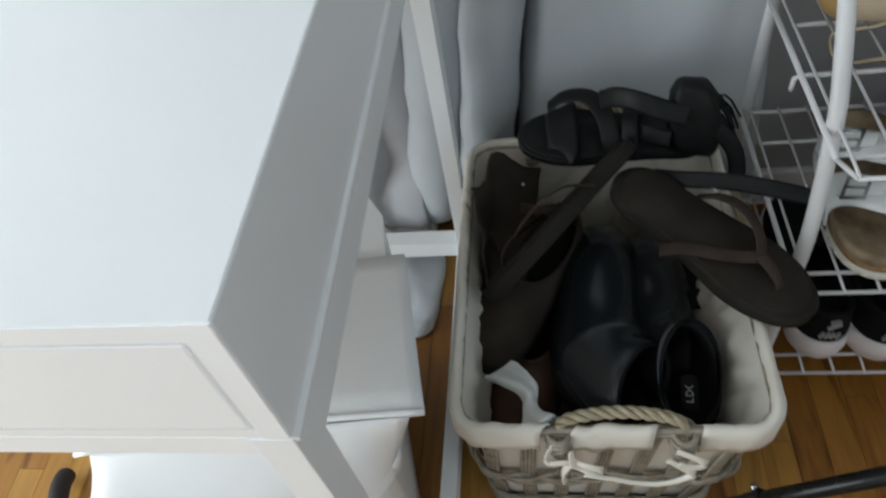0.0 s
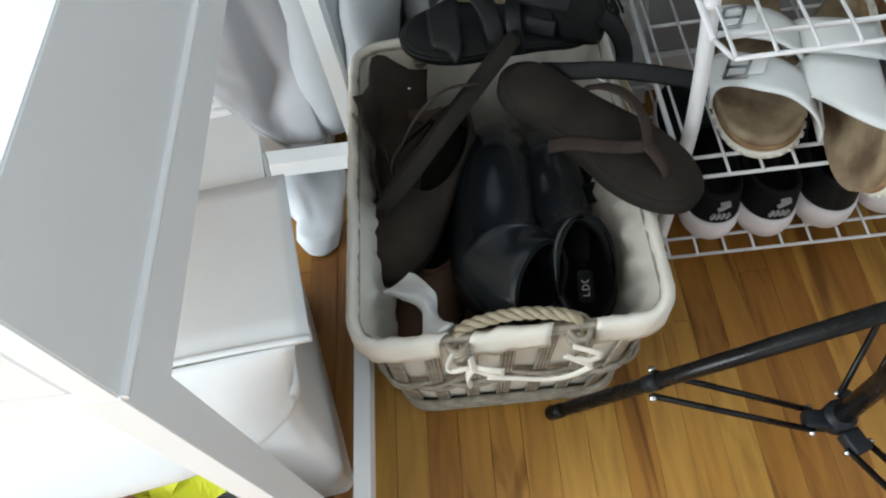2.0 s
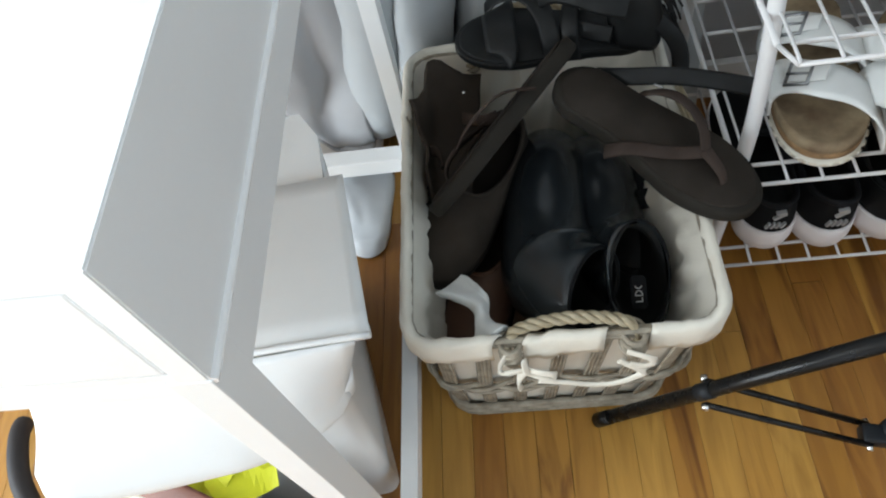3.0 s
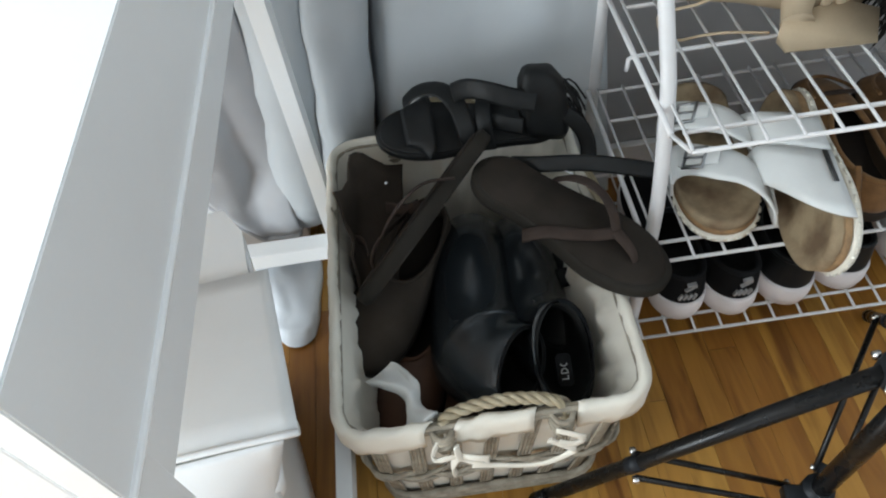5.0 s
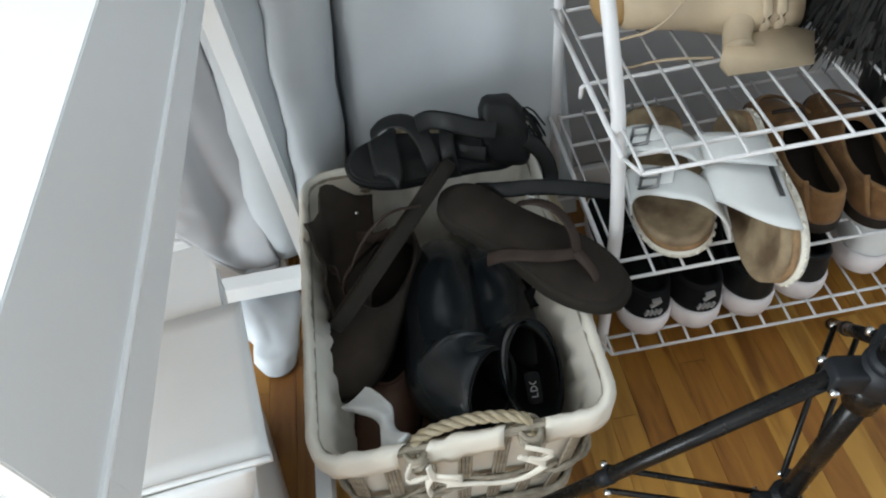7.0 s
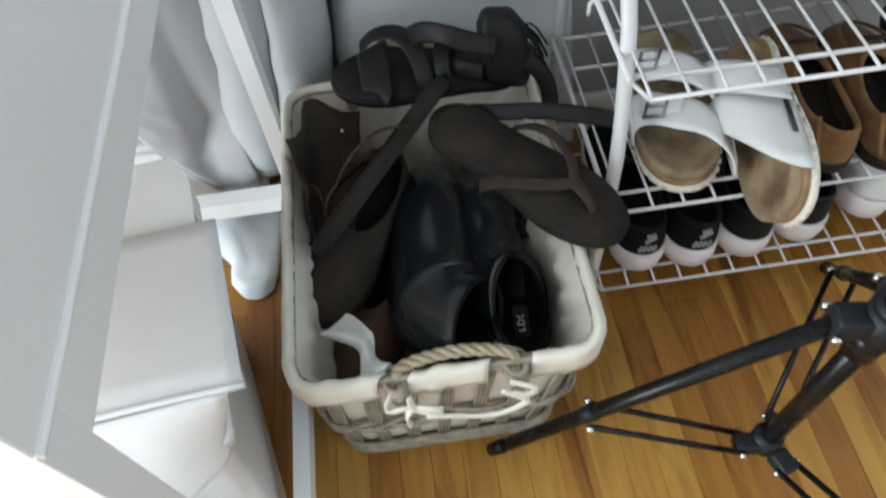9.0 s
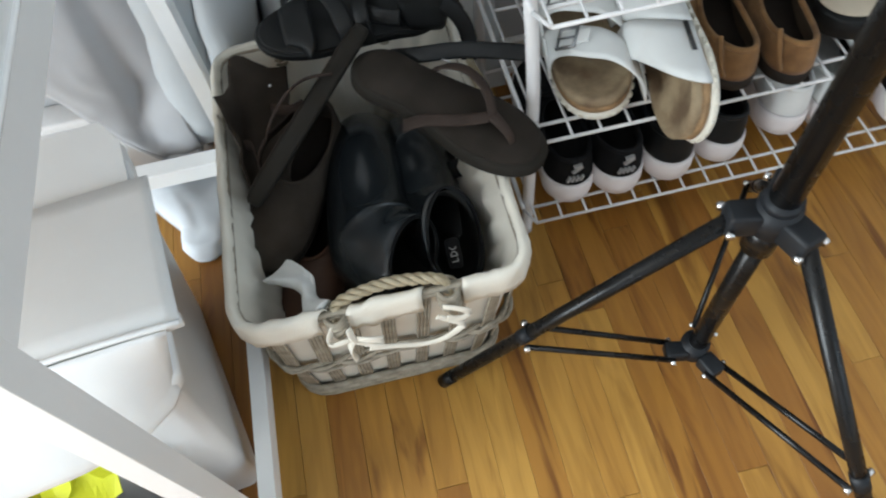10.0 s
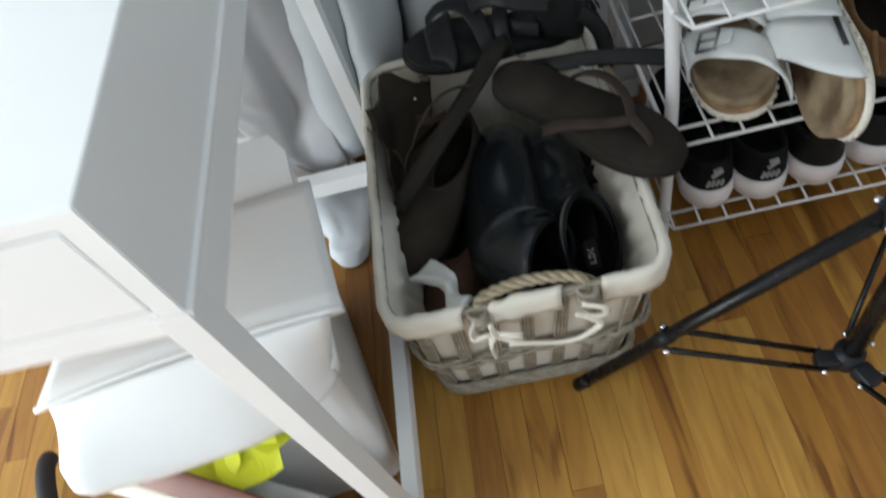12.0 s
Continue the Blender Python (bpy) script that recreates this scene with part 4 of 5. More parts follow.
def make_loafer(label, at, rz, group="tan moccasins"):
    s = thing("moccasin", label, "shoe", group=group)
    o = outline(0.25, 0.080, 0.82)
    part("sole", slab(o, 0.0, 0.018, 0.003), DSOLE, s, "dark brown rubber sole")
    mo = mouth(o, 0.010, 0.150, 0.026, 0.060, 0.055)
    a, b, rim = upper(scaled(o, 0.985, 0), mo, 0.016, 1.35, 1.7)
    part("upper", a, TANS, s)
    part("lining", b, DARKIN, s, "dark brown lining")
    part("collar", sweep(rim, 0.0040, n=6, closed=True), TANS, s)
    part("heel_seam", sweep(smooth_path([(-0.020, 0.006, 0.024), (-0.026, 0.010, 0.040), (-0.028, 0.020, 0.056), (-0.026, 0.035, 0.064)], 1), 0.004, 0.0022, n=6), TANS, s)
    part("apron_seam", sweep([Vector((0.030 * math.cos(t), 0.165 + 0.062 * math.sin(t), 0.056 - 0.018 * math.sin(t))) for t in [math.pi * j / 16 for j in range(17)]], 0.0024, n=6), TANS, s)
    part("lace_bow", sweep(smooth_path([(-0.02, 0.165, 0.062), (0.0, 0.158, 0.070), (0.02, 0.165, 0.062)], 2), 0.003, n=6), STRAPB, s)
    s.matrix_world = pose(*at, 0, 0, rz)
    return s


l1 = make_loafer("tan suede moccasin with a dark sole, heel at the shelf edge", (0.510, 0.785, Z2), -6)
copy_thing(l1, pose(0.579, 0.775, Z2, 0, 0, -10))


def make_clog(at, rz):
    s = thing("clog", "black slip-on clog with a smooth beige insole", "shoe")
    o = outline(0.25, 0.105, 0.86, toe=0.45)
    part("sole", slab(o, 0.0, 0.032, 0.004), BLACKL, s)
    part("insole", slab(scaled(o, 0.93, 0), 0.031, 0.036, 0.002), BEIGE, s, "smooth beige insole")
    mo = [Vector((v.x * 0.8, 0.12 + (v.y / 0.25) * 0.03, 0.066 if v.y > 0.05 else 0.034)) for v in o]
    bm = bmesh.new()
    rows = []
    for i in range(17):
        a = math.pi * i / 16
        rows.append([bm.verts.new((0.054 * math.cos(a) * (1 - 0.85 * max(0, f - 0.4) ** 1.5), 0.12 + 0.125 * f, 0.028 + (0.055 - 0.030 * f) * math.sin(a))) for f in (0, 0.25, 0.5, 0.75, 1.0)])
    for p, q in zip(rows, rows[1:]):
        for j in range(4):
            bm.faces.new((p[j], q[j], q[j + 1], p[j + 1]))
    v = part("vamp", bm, BLACKL, s)
    m = v.modifiers.new("thick", "SOLIDIFY")
    m.thickness = 0.004
    s.matrix_world = pose(*at, 0, 0, rz)
    return s


make_clog((0.683, 0.825, Z2), -16)


# ---- more shoes in the basket ----
def make_boot(label, path, radii, tilt, group="rubber ankle boots"):
    """A tall rubber boot lying in the basket: shaft mouth first, toe last."""
    s = thing("rubber_boot", label, "shoe", path[0][:2] + (0.0,), group=group)
    inv = Matrix.Translation((-path[0][0], -path[0][1], 0))
    p = smooth_path(path, 3)
    k = len(p)
    rings, inner = [], []
    for i, c in enumerate(p):
        f = i / (k - 1)
        j = f * (len(radii) - 1)
        a, b = radii[int(j)], radii[min(int(j) + 1, len(radii) - 1)]
        rx, rz = (a[q] + (b[q] - a[q]) * (j - int(j)) for q in (0, 1))
        d = (p[min(i + 1, k - 1)] - p[max(i - 1, 0)]).normalized()
        if i == 0:
            d = Vector(tilt).normalized()
        side = d.cross(Vector((0, 0, 1))).normalized()
        up = side.cross(d)
        rings.append([c + side * (rx * math.cos(t)) + up * (rz * math.sin(t)) for t in [2 * math.pi * q / 28 for q in range(28)]])
        inner.append([c + side * ((rx - 0.004) * math.cos(t)) + up * ((rz - 0.004) * math.sin(t)) for t in [2 * math.pi * q / 28 for q in range(28)]])
    part("boot_body", moved(wrinkle(loft(rings, cap0=False), 0.006, 6, 3.0), inv), NAVY, s)
    part("boot_lining", moved(wrinkle(loft(inner[:max(4, k // 2)][::-1], cap0=True, cap1=False), 0.006, 6, 3.0), inv), INNER, s, "black fabric lining")
    part("mouth_edge", moved(wrinkle(sweep(rings[0], 0.0016, n=6, closed=True), 0.006, 6, 3.0), inv), BLACKF, s)
    return s, inv


make_boot("navy rubber boot with a dull shine, shaft slumped open", [(0.070, 0.690, 0.216), (0.046, 0.706, 0.194), (0.030, 0.738, 0.176), (0.026, 0.795, 0.172), (0.032, 0.868, 0.188), (0.042, 0.925, 0.15), (0.05, 0.97, 0.08)],
          [(0.052, 0.036), (0.058, 0.050), (0.064, 0.064), (0.057, 0.062), (0.053, 0.064), (0.048, 0.052), (0.010, 0.010)], (-0.75, 0.45, -0.6))
b2, inv2 = make_boot("navy rubber boot standing with its mouth open towards the rim", [(0.121, 0.700, 0.214), (0.118, 0.724, 0.176), (0.108, 0.768, 0.152), (0.104, 0.825, 0.150), (0.105, 0.880, 0.164), (0.102, 0.930, 0.13), (0.10, 0.975, 0.075)],
                     [(0.034, 0.065), (0.041, 0.061), (0.048, 0.060), (0.047, 0.054), (0.044, 0.056), (0.040, 0.045), (0.010, 0.010)], (0.05, 0.55, -0.85))
# the printed mark on a tongue of lining inside the mouth
face = Matrix.Translation((0.118, 0.676, 0.222)) @ Matrix(((0.02, -0.985, -0.17), (0.88, 0.10, -0.46), (0.47, -0.14, 0.87))).to_4x4()
part("lining_tongue", moved(moved(loft([scaled(rrect(0, 0, 0.019, 0.009, 0.006, 5, 0.0, 3), q, z) for q, z in ((0.9, -0.003), (1.0, -0.0015), (0.97, 0.0))]), face), inv2), BLACKF, b2, "black lining tongue")
lab = [box(-0.0110, -0.0098, -0.0038, 0.0038, 0.0004, 0.0010, 0), box(-0.0110, -0.0060, -0.0038, -0.0027, 0.0004, 0.0010, 0)]
lab.append(sweep([Vector((-0.0036 + 0.0055 * max(0.0, math.cos(t)), 0.0038 * math.sin(t), 0.0007)) for t in [2 * math.pi * j / 16 for j in range(16)]], 0.0006, n=4, closed=True))
lab.append(sweep([Vector((0.0080 - 0.0035 * math.cos(t), 0.0038 * math.sin(t), 0.0007)) for t in [-1.4 + 2.8 * j / 10 for j in range(11)]], 0.0006, n=4))
part("insole_mark", moved(moved(join(lab), face), inv2), PRINT, b2, "small white printed mark")


def make_strappy(name, label, heel, toe, roll, cloth, straps, L=0.245, group=""):
    s = thing(name, label, "shoe", group=group)
    o = outline(L, 0.086, 0.78)
    part("sole", slab(o, 0.0, 0.012, 0.002), DSOLE if cloth is BROWN else BLACKL, s)
    part("footbed", slab(scaled(o, 0.95, 0), 0.0115, 0.0155, 0.001), cloth, s)
    for pts, w in straps:
        part("strap", sweep(smooth_path(pts, 2), w, 0.0018, n=8, up=(0.05, 0.25, 1)), cloth, s)
    set_at(s, heel, toe, roll)
    return s


bs = make_strappy("strappy_sandal", "black leather sandal with broad crossed straps on the basket's back rim", (0.178, 0.988, 0.314), (-0.050, 0.998, 0.318), -12, BLACKL,
                  [([(-0.036, 0.184, 0.012), (-0.033, 0.184, 0.026), (0.0, 0.187, 0.036), (0.034, 0.190, 0.028), (0.038, 0.190, 0.012)], 0.021),
                   ([(-0.038, 0.122, 0.012), (-0.030, 0.126, 0.034), (0.0, 0.132, 0.050), (0.034, 0.152, 0.050), (0.048, 0.186, 0.034), (0.046, 0.205, 0.010)], 0.012),
                   ([(-0.040, 0.100, 0.010), (-0.022, 0.106, 0.046), (0.018, 0.100, 0.056), (0.042, 0.088, 0.012)], 0.011)])


def on_sandal(name, bm, label):
    part(name, bm, BLACKL, bs, label).matrix_parent_inverse = bs.matrix_world.inverted()


# the heel cuff stands up, with a strap to each side and a tassel behind
cuff = []
for z, dx, hx, hy in ((0.322, 0.004, 0.026, 0.020), (0.335, 0.002, 0.031, 0.024), (0.370, 0.0, 0.031, 0.025), (0.394, -0.003, 0.028, 0.022), (0.411, -0.007, 0.021, 0.017), (0.417, -0.009, 0.014, 0.010)):
    cuff.append([v + Vector((0, 0, 0.22 * (0.150 - v.x))) for v in rrect(0.150 + dx, 0.972, hx, hy, min(hx, hy) * 0.6, 5, z, 4)])
on_sandal("ankle_cuff", wrinkle(loft(cuff), 0.004, 30, 2.0), "folded black ankle cuff")
on_sandal("cuff_strap", sweep(smooth_path([(0.040, 1.000, 0.376), (0.056, 0.980, 0.398), (0.078, 0.960, 0.405), (0.108, 0.950, 0.396), (0.136, 0.948, 0.388)], 2), 0.0018, 0.0125, n=8, up=(0, 0.5, 0.85)), "broad strap to the cuff")
on_sandal("cuff_strap", sweep(smooth_path([(0.120, 0.948, 0.352), (0.096, 0.958, 0.352), (0.078, 0.976, 0.350), (0.066, 0.990, 0.340)], 2), 0.0018, 0.0105, n=8, up=(0, 0.6, 0.8)), "lower strap to the cuff")
on_sandal("cuff_strap", sweep(smooth_path([(0.172, 0.952, 0.362), (0.194, 0.946, 0.340), (0.206, 0.942, 0.305), (0.200, 0.925, 0.280)], 2), 0.0105, 0.0018, n=8, up=(0, -0.8, 0.6)), "strap hanging from the cuff")
fr = []
tw = random.Random(5)
for i in range(16):
    a = Vector((0.170 + tw.uniform(-0.006, 0.006), 0.972 + tw.uniform(-0.012, 0.012), 0.385 + tw.uniform(-0.018, 0.010)))
    fr.append(sweep(smooth_path([a, a + Vector((0.014, -0.002, tw.uniform(-0.010, 0.004))), a + Vector((0.022 + tw.uniform(0, 0.014), -0.008, tw.uniform(-0.055, -0.025)))], 1), 0.0015, n=4))
on_sandal("tassel", join(fr), "black leather tassel")
make_strappy("strappy_sandal", "black leather ankle-strap sandal lying on its side in the basket", (0.165, 0.990, 0.190), (0.142, 0.775, 0.105), 10, BLACKL,
             [([(-0.042, 0.140, 0.008), (-0.02, 0.15, 0.045), (0.02, 0.155, 0.045), (0.042, 0.150, 0.008)], 0.013)])
tail = part("ankle_strap", sweep(smooth_path([(0.100, 0.915, 0.322), (0.130, 0.892, 0.338), (0.175, 0.880, 0.345), (0.215, 0.866, 0.346), (0.266, 0.848, 0.342)], 2), 0.0016, 0.0100, n=8, up=(0, 0.7, 0.7)), BLACKL)
tagged(tail, "black leather ankle strap hanging over the basket rim", "strap")

brown = make_strappy("strap_sandal", "dark brown suede sandal with a heel cup at the basket's side", (-0.072, 0.965, 0.225), (-0.112, 0.745, 0.170), -25, BROWN,
                     [([(-0.042, 0.165, 0.008), (-0.024, 0.165, 0.038), (0.020, 0.160, 0.046), (0.042, 0.155, 0.008)], 0.015)])
# heel cup: a curved sheet from its flared rim down to the toe
rim_line = smooth_path([(-0.124, 0.906, 0.330), (-0.108, 0.925, 0.312), (-0.108, 0.962, 0.330), (-0.092, 0.974, 0.330), (-0.066, 0.972, 0.304), (-0.058, 0.974, 0.292), (-0.041, 0.980, 0.284)], 1)
low_line = smooth_path([(-0.114, 0.862, 0.278), (-0.110, 0.880, 0.258), (-0.102, 0.900, 0.248), (-0.092, 0.905, 0.244), (-0.076, 0.900, 0.240), (-0.064, 0.892, 0.238), (-0.052, 0.880, 0.240)], 1)
toe_line = smooth_path([(-0.112, 0.812, 0.250), (-0.108, 0.802, 0.234), (-0.108, 0.798, 0.228), (-0.098, 0.796, 0.222), (-0.088, 0.798, 0.218), (-0.078, 0.802, 0.216), (-0.068, 0.810, 0.218)], 1)
bm = bmesh.new()
grid = []
for a, b, c in zip(rim_line, low_line, toe_line):
    col = [a.lerp(b, k / 6) + Vector((0, 0, -0.010 * math.sin(math.pi * k / 6))) for k in range(6)] + [b.lerp(c, k / 5) + Vector((0, 0, 0.006 * math.sin(math.pi * k / 5))) for k in range(6)]
    grid.append([bm.verts.new(q) for q in col])
for a, b in zip(grid, grid[1:]):
    for k in range(len(a) - 1):
        bm.faces.new((a[k], b[k], b[k + 1], a[k + 1]))
cup = part("heel_cup", wrinkle(wrinkle(bm, 0.006, 28, 4.0), 0.002, 70, 1.0), TAUPE, brown, "dark suede heel cup")
cup.matrix_parent_inverse = brown.matrix_world.inverted()
sm = cup.modifiers.new("thick", "SOLIDIFY")
sm.thickness = 0.0035
for pts, w in (([(-0.112, 0.880, 0.262), (-0.098, 0.872, 0.268), (-0.094, 0.850, 0.262)], 0.007), ([(-0.064, 0.906, 0.286), (-0.052, 0.896, 0.292), (-0.036, 0.890, 0.292), (-0.020, 0.894, 0.296)], 0.008)):
    part("strap", sweep(smooth_path(pts, 2), 0.0016, w, n=8, up=(0, 0.6, 0.8)), STRAPB, brown, "paler suede strap").matrix_parent_inverse = brown.matrix_world.inverted()
part("stud", moved(bm_ball(0.0028, 0.0028, 0.0016, 10), Matrix.Translation((-0.061, 0.938, 0.2975))), STEEL, brown, "bright stud").matrix_parent_inverse = brown.matrix_world.inverted()


def make_low_shoe(name, label, heel, toe, roll, leather, lining):
    s = thing(name, label, "shoe")
    o = outline(0.25, 0.092, 0.80)
    part("sole", slab(o, 0.0, 0.014, 0.003), DSOLE, s)
    mo = mouth(o, 0.010, 0.135, 0.030, 0.064, 0.058)
    a, b, rim = upper(scaled(o, 0.985, 0), mo, 0.013, 1.3, 1.7)
    part("upper", a, leather, s)
    part("lining", b, lining, s)
    part("collar", sweep(rim, 0.003, n=6, closed=True), leather, s)
    set_at(s, heel, toe, roll)
    return s


make_low_shoe("suede_shoe", "dark brown suede shoe with a rounded toe in the basket", (-0.002, 0.945, 0.205), (-0.118, 0.748, 0.178), -10, TAUPE, BROWN)
make_low_shoe("leather_shoe", "chestnut leather shoe deep in the basket", (-0.010, 0.880, 0.118), (-0.090, 0.665, 0.098), 8, REDBROWN, DARKIN)
make_low_shoe("leather_shoe", "chestnut leather shoe lying at the bottom of the basket", (-0.068, 0.890, 0.050), (-0.020, 0.655, 0.060), 0, REDBROWN, DARKIN)


def make_sock():
    rings = []
    path = smooth_path([(-0.0949, 0.702, 0.2284), (-0.0708, 0.681, 0.2438), (-0.0555, 0.666, 0.2465), (-0.0578, 0.647, 0.2424), (-0.0549, 0.628, 0.2539), (-0.0467, 0.612, 0.2712)], 2)
    for i, c in enumerate(path):
        f = i / (len(path) - 1)
        w = 0.010 + 0.013 * abs(math.cos(f * 3.0)) ** 1.5
        rings.append([c + Vector((w * 0.75 * math.cos(t), w * 0.75 * math.cos(t) * 0.6, 0.006 * math.sin(t) + 0.006 * math.cos(2 * t + f * 5))) for t in [2 * math.pi * j / 18 for j in range(18)]])
    return tagged(part("sock", wrinkle(loft(rings), 0.003, 60), SOCK), "white knitted sock draped among the shoes in the basket", "sock")


make_sock()


# ---- shoe rack ----
def make_rack():
    x0, x1, yf, yb = 0.258, 1.085, 0.807, 1.105
    r = thing("shoe_rack", "white coated wire shoe rack with three shelves full of shoes", "shoe rack", ((x0 + x1) / 2, (yf + yb) / 2, 0))
    inv = Matrix.Translation((-(x0 + x1) / 2, -(yf + yb) / 2, 0))

    def p(name, bm, label="", parent=r):
        return part(name, moved(bm, inv), WIRE, parent, label)
    for x in (x0 - 0.002, x1 + 0.008):
        p("front_post", sweep(smooth_path([(x, yf + 0.012, 0.0), (x, yf + 0.010, 0.28), (x, yf + 0.022, 0.36), (x, yf + 0.048, 0.455), (x, yf + 0.058, 0.475), (x, yf + 0.105, 0.545), (x, yf + 0.20, 0.68), (x, yf + 0.26, 0.78)], 2), 0.0085, n=12, up=(1, 0, 0)), "white tubular post, bent back")
        p("back_post", sweep([(x, yb, 0.0), (x, yb, 0.80)], 0.0085, n=12))
    yo = yf - 0.027
    for zs in (Z1, Z2, Z3):
        z = zs - 0.004
        sh = p("shelf_frame", join([sweep([(x0, y, z - dz), (x1, y, z - dz)], 0.0026, n=6) for y, dz in ((yo, 0.0045), (yf, 0.003), (yb - 0.012, 0.003), (yb - 0.075, 0.004))]))
        n = int((x1 - x0) / 0.0372)
        for i in range(n + 1):
            x = x0 + (x1 - x0) * i / n
            part("wire", moved(sweep([(x, yb - 0.008, z + 0.0005), (x, yf, z + 0.0005), (x, yo - 0.001, z - 0.001)], 0.0019, n=5, up=(1, 0, 0)), inv), WIRE, sh)
        if zs == Z3:
            p("hook_rail", sweep([(x0 - 0.020, yf + 0.128, z - 0.020), (x0 - 0.020, yf + 0.128, z - 0.005), (x0 - 0.014, yf + 0.130, z - 0.0035), (x1 + 0.014, yf + 0.130, z - 0.0035)], 0.0028, n=6, up=(0, 1, 0)))
        p("side_wire", sweep([(x0 - 0.012, yf, z - 0.004), (x0 - 0.012, yb - 0.004, z - 0.004)], 0.0036, n=6))
        p("end_wire", sweep([(x0, yo, z - 0.0045), (x0 - 0.012, yf, z - 0.004)], 0.0026, n=6))
    return r


make_rack()


def make_heel():
    """A nude platform heel lying on its side, toe along the shelf, heel towards the room."""
    s = thing("high_heel", "nude suede platform heel lying on its side on the rack", "shoe", (0.36, 0.99, Z3))
    inv = Matrix.Translation((-0.36, -0.99, -Z3))
    rings = []
    for x, y, z, ry, rz in ((0.297, 1.030, 0.48656, 0.030, 0.024), (0.31021, 1.028, 0.48865, 0.044, 0.032), (0.34542, 1.022, 0.4892, 0.048, 0.036), (0.38049, 1.010, 0.48775, 0.042, 0.037), (0.41556, 0.992, 0.4863, 0.040, 0.038), (0.44563, 0.982, 0.4852, 0.044, 0.039), (0.47563, 0.980, 0.4831, 0.046, 0.039), (0.49856, 0.980, 0.48049, 0.040, 0.036), (0.50949, 0.980, 0.47872, 0.020, 0.020)):
        rings.append([Vector((x, y + ry * math.cos(t), z + rz * math.sin(t))) for t in [2 * math.pi * q / 24 for q in range(24)]])
    part("upper", moved(loft(rings), inv), NUDE, s)
    part("toe_cap", moved(moved(bm_ball(0.022, 0.040, 0.030), Matrix.Translation((0.297, 1.030, 0.4875))), inv), AMBER, s, "worn amber toe")
    for x in (0.4505, 0.4675):
        loop = [Vector((x, 0.981 + 0.047 * math.cos(t), 0.485 + 0.041 * math.sin(t))) for t in [2 * math.pi * q / 24 for q in range(24)]]
        part("strap", moved(sweep(loop, 0.0065, 0.0022, n=6, closed=True, up=(0, 0.3, 1)), inv), NUDE, s)
    part("heel", moved(sweep(smooth_path([(0.4357, 0.968, 0.4869), (0.4271, 0.95, 0.4795), (0.4187, 0.935, 0.473), (0.4163, 0.922, 0.4682)], 2), 0.020, 0.017, n=14, taper=lambda f: 1.15 - 0.35 * math.sin(f * 2.4)), inv), NUDE, s, "covered heel")
    part("heel_tip", moved(wrinkle(loft([[Vector((0.395 + 0.008 * e, 0.896, Z3 + 0.002)), Vector((0.495, 0.890, Z3 + 0.001)), Vector((0.503, 0.930 - 0.01 * e, Z3 + 0.004 + e * 0.02)), Vector((0.473, 0.936, Z3 + 0.006 + e * 0.022)), Vector((0.408, 0.932, Z3 + 0.004 + e * 0.020)), Vector((0.393, 0.915, Z3 + 0.002 + e * 0.016))] for e in (0, 0.5, 1)]), 0.003, 30), inv), NUDE, s, "flat suede sole piece")
    return s


make_heel()
lace = part("shoe_lace", sweep(smooth_path([(0.3678, 0.965, 0.5218), (0.335, 0.96, 0.4839), (0.2953, 0.985, 0.4616), (0.2872, 1, 0.4471), (0.2928, 0.97, 0.4266), (0.3332, 0.94, 0.4579), (0.3932, 0.93, 0.4537)], 2), 0.0018, n=5), NUDE)
tagged(lace, "thin tan lace trailing over the rack", "lace")


def make_fur_boot(at, rz, group="black fur boots"):
    s = thing("fur_boot", "black fur-trimmed boot standing on the rack", "shoe", group=group)
    o = outline(0.25, 0.10, 0.82)
    part("sole", slab(o, 0.0, 0.014, 0.003), DSOLE, s)
    mo = mouth(o, 0.0, 0.11, 0.048, 0.18, 0.18)
    a, b, rim = upper(scaled(o, 0.98, 0), mo, 0.013, 1.1, 1.2)
    part("upper", a, BLACKL, s)
    part("lining", b, DARKIN, s)
    rnd = random.Random(3)
    tufts = bmesh.new()
    for i in range(1500):
        q = rim[rnd.randrange(len(rim))].copy()
        down = rnd.uniform(0.0, 0.172)
        q = Vector((q.x * (1 + 0.9 * down), 0.055 + (q.y - 0.055) * (1 + 1.1 * down), q.z - down + 0.004)) + Vector((rnd.uniform(-0.006, 0.006), rnd.uniform(-0.006, 0.006), 0))
        d = Vector((q.x * 6, (q.y - 0.05) * 5, rnd.uniform(-1.6, -0.3))).normalized() * rnd.uniform(0.016, 0.034)
        sd = d.cross(Vector((0.3, 0.5, 0.8))).normalized() * 0.0026
        vs = [tufts.verts.new(v) for v in (q - sd, q + sd, q + d)]
        tufts.faces.new(vs)
    t = part("fur", tufts, FUR, s, "shaggy black fur")
    t["kind"] = "stuff"
    s.matrix_world = pose(*at, 0, 0, rz)
    return s


f1 = make_fur_boot((0.558, 0.875, Z3), -8)
copy_thing(f1, pose(0.668, 0.875, Z3, 0, 0, -4))


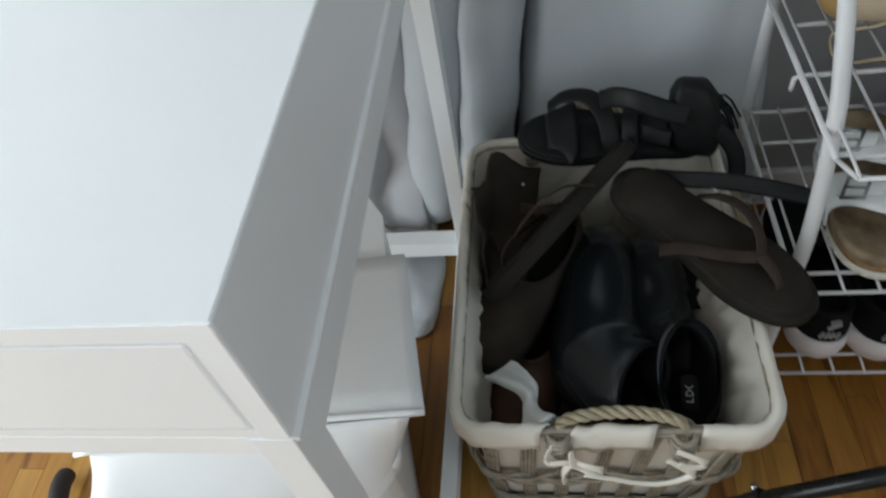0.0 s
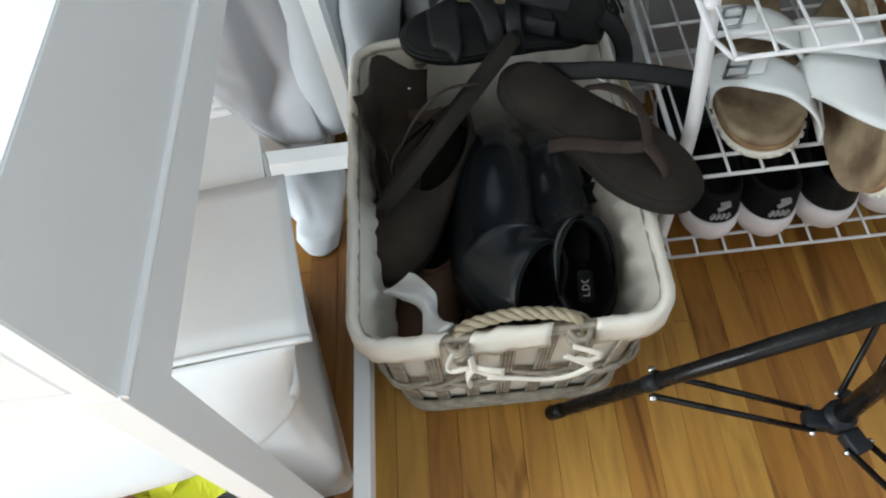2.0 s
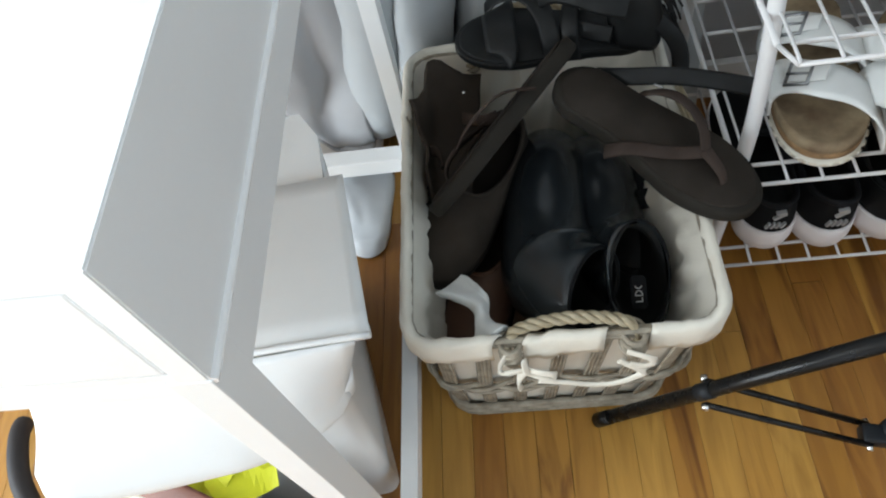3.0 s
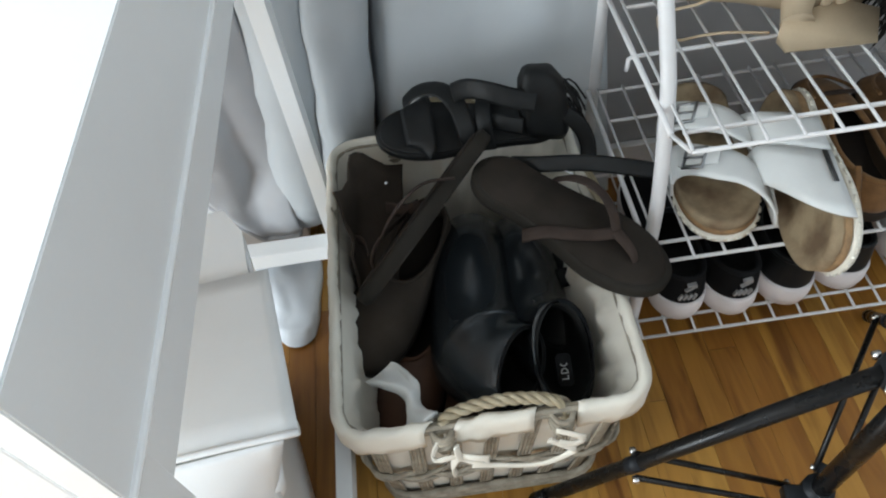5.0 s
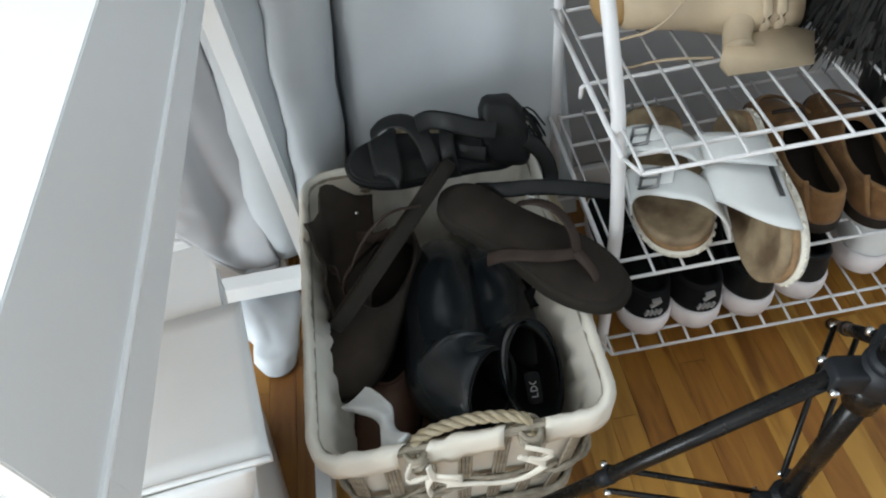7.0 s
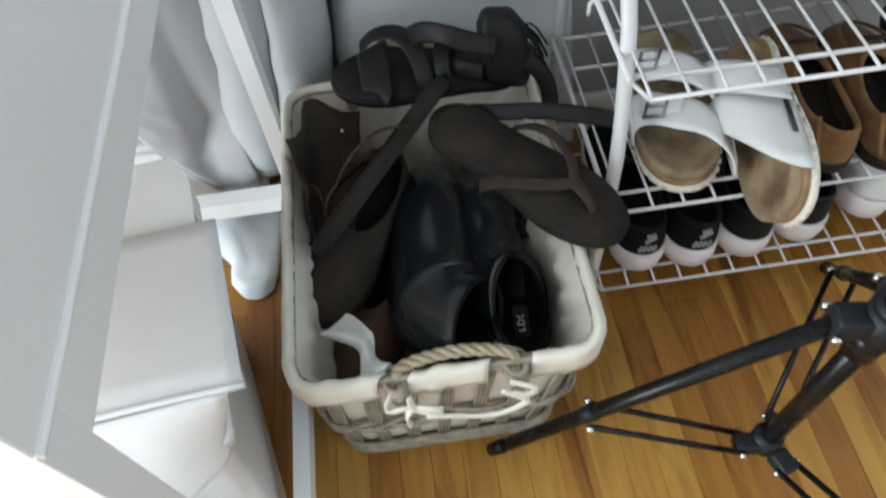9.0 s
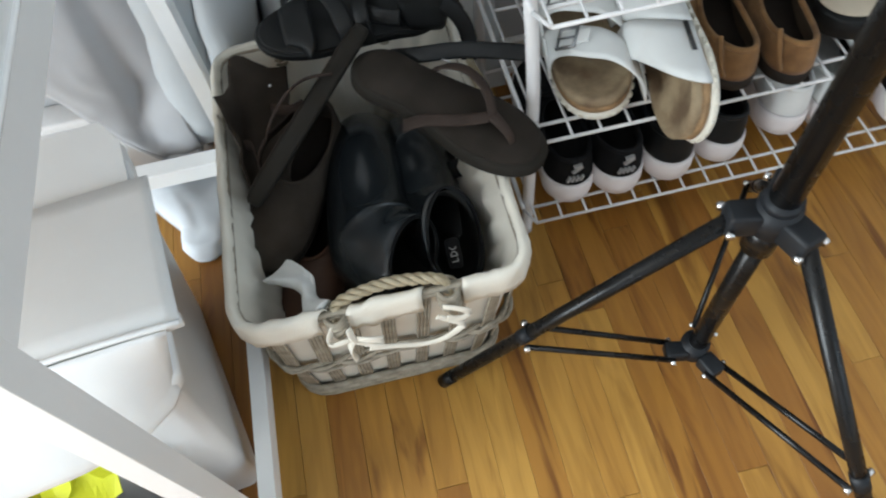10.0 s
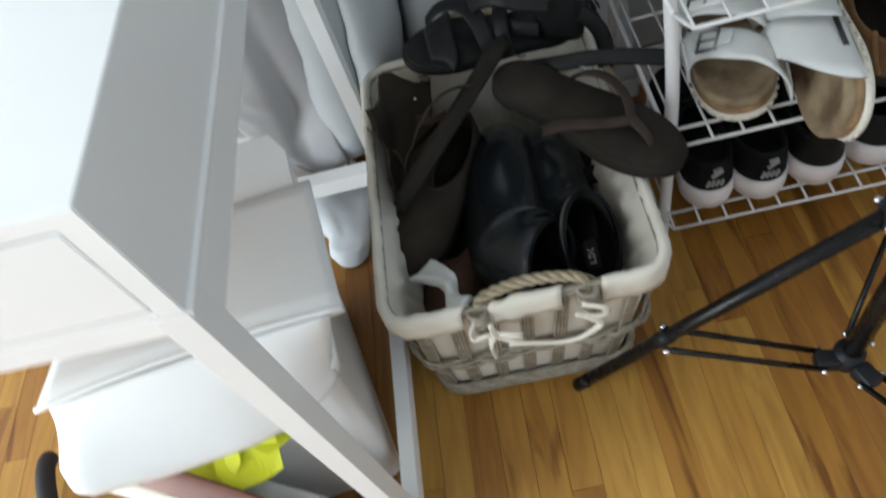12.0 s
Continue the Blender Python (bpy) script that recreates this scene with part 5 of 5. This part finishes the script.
# ---- light stand ----
def make_stand():
    hx, hy = 0.402, 0.543
    s = thing("light_stand", "black metal light stand with three folding legs", "tripod", (hx, hy, 0))

    def on_pole(z):
        return Vector((0, 0, z))
    part("centre_pole", join([sweep([on_pole(0.060), on_pole(0.38)], 0.0115, n=18, up=(0, 1, 0)), sweep([on_pole(0.374), on_pole(1.9)], 0.0142, n=20, up=(0, 1, 0))]), BLACKM, s)
    part("hub", join([sweep([on_pole(0.368), on_pole(0.402)], 0.021, n=20, up=(0, 1, 0)), sweep([on_pole(0.402), on_pole(0.412)], 0.018, n=20, up=(0, 1, 0))]), BLACKP, s, "dark grey plastic hub")
    low = Vector((-0.003, -0.006, 0))
    part("low_hub", cyl(low.x, 0, 0.064, 0.090, 0.018, 16), BLACKP, s)
    part("hub_sleeve", sweep([on_pole(0.330), on_pole(0.368)], 0.0165, n=18, up=(0, 1, 0)), BLACKM, s, "glossy black sleeve under the hub")
    for k in range(3):
        a = radians(169.8 + 120 * k)
        d = Vector((math.cos(a), math.sin(a), 0))
        side = Vector((-d.y, d.x, 0))
        up = Vector((0, 0, 1))
        m = Matrix((d, side, up)).transposed().to_4x4()
        part("hub_arm", moved(box(0.014, 0.046, -0.013, 0.013, 0.368, 0.398, 0.004), m), BLACKP, s)
        part("low_hub_arm", moved(box(0.012, 0.040, -0.011, 0.011, 0.066, 0.088, 0.003), Matrix.Translation(low) @ m), BLACKP, s)
        foot = d * 0.333 + up * 0.010
        top = d * 0.040 + up * 0.380
        leg = part("leg", sweep([top, foot], 0.0092, 0.0085, n=14, up=(0, 0, 1)), BLACKM, s)
        e = (foot - top).normalized()
        part("foot_cap", sweep([foot - e * 0.022, foot + e * 0.004], 0.0096, n=14), BLACKM, leg, "black foot cap")
        j = top.lerp(foot, 0.625)
        part("leg_bracket", sweep([j - e * 0.010, j + e * 0.010], 0.0102, n=12), BLACKP, leg)
        for sg in (-1, 1):
            part("brace", sweep([low + d * 0.030 + side * (0.012 * sg) + up * 0.077, j + side * (0.0145 * sg) - up * 0.004], 0.0038, 0.0045, n=8), BLACKM, s)
            part("bolt", sweep([j + side * (0.0135 * sg) - up * 0.004, j + side * (0.0205 * sg) - up * 0.004], 0.0042, n=10), STEEL, leg, "steel bolt")
            part("bolt", sweep([low + d * 0.032 + side * (0.010 * sg) + up * 0.077, low + d * 0.032 + side * (0.0185 * sg) + up * 0.077], 0.0035, n=10), STEEL, s)
            part("bolt", sweep([d * 0.044 + side * (0.014 * sg) + up * 0.380, d * 0.044 + side * (0.0195 * sg) + up * 0.380], 0.0045, n=10), STEEL, s)
    return s


make_stand()


# ---- floor strips ----
PITCH, NEAR = 0.0424, (-0.85, 1.05)
rnd = random.Random(11)
lengths = (0.32, 0.45, 0.6, 0.8, 1.0)
meshes = {q: plank_mesh(q - 0.0005, PITCH - 0.0003, "plank") for q in lengths}
far = bmesh.new()
cols = int((EAST - WEST) / PITCH)
for i in range(cols):
    x = -0.0535 + PITCH * (i - int((0.0535 * -1 - WEST) / PITCH) + 0.5)
    if x - PITCH / 2 < WEST or x + PITCH / 2 > EAST:
        continue
    y = SOUTH - rnd.uniform(0, 0.5)
    while y < NORTH - 0.03:
        q = rnd.choice(lengths)
        if y + q > NORTH - 0.02:
            q2 = NORTH - 0.003 - y
        else:
            q2 = q
        a, b = max(y, SOUTH), y + q2
        if NEAR[0] < x < NEAR[1] and b > -0.15 and q2 == q and a == y:
            ob = new("plank", meshes[q])
            ob.location = (x, y, 0)
            ob.parent = floor
        elif b - a > 0.002:
            w = PITCH / 2 - 0.0004
            vs = [far.verts.new(v) for v in ((x - w, a, 0), (x + w, a, 0), (x + w, b - 0.0008, 0), (x - w, b - 0.0008, 0), (x - w, a, -0.012), (x + w, a, -0.012), (x + w, b - 0.0008, -0.012), (x - w, b - 0.0008, -0.012))]
            for f in ((0, 1, 2, 3), (4, 5, 1, 0), (5, 6, 2, 1), (6, 7, 3, 2), (7, 4, 0, 3)):
                far.faces.new([vs[k] for k in f])
        y += q2
rest = part("plank_rest", far, FLOOR, floor, smooth=False)
rest["kind"] = "stuff"
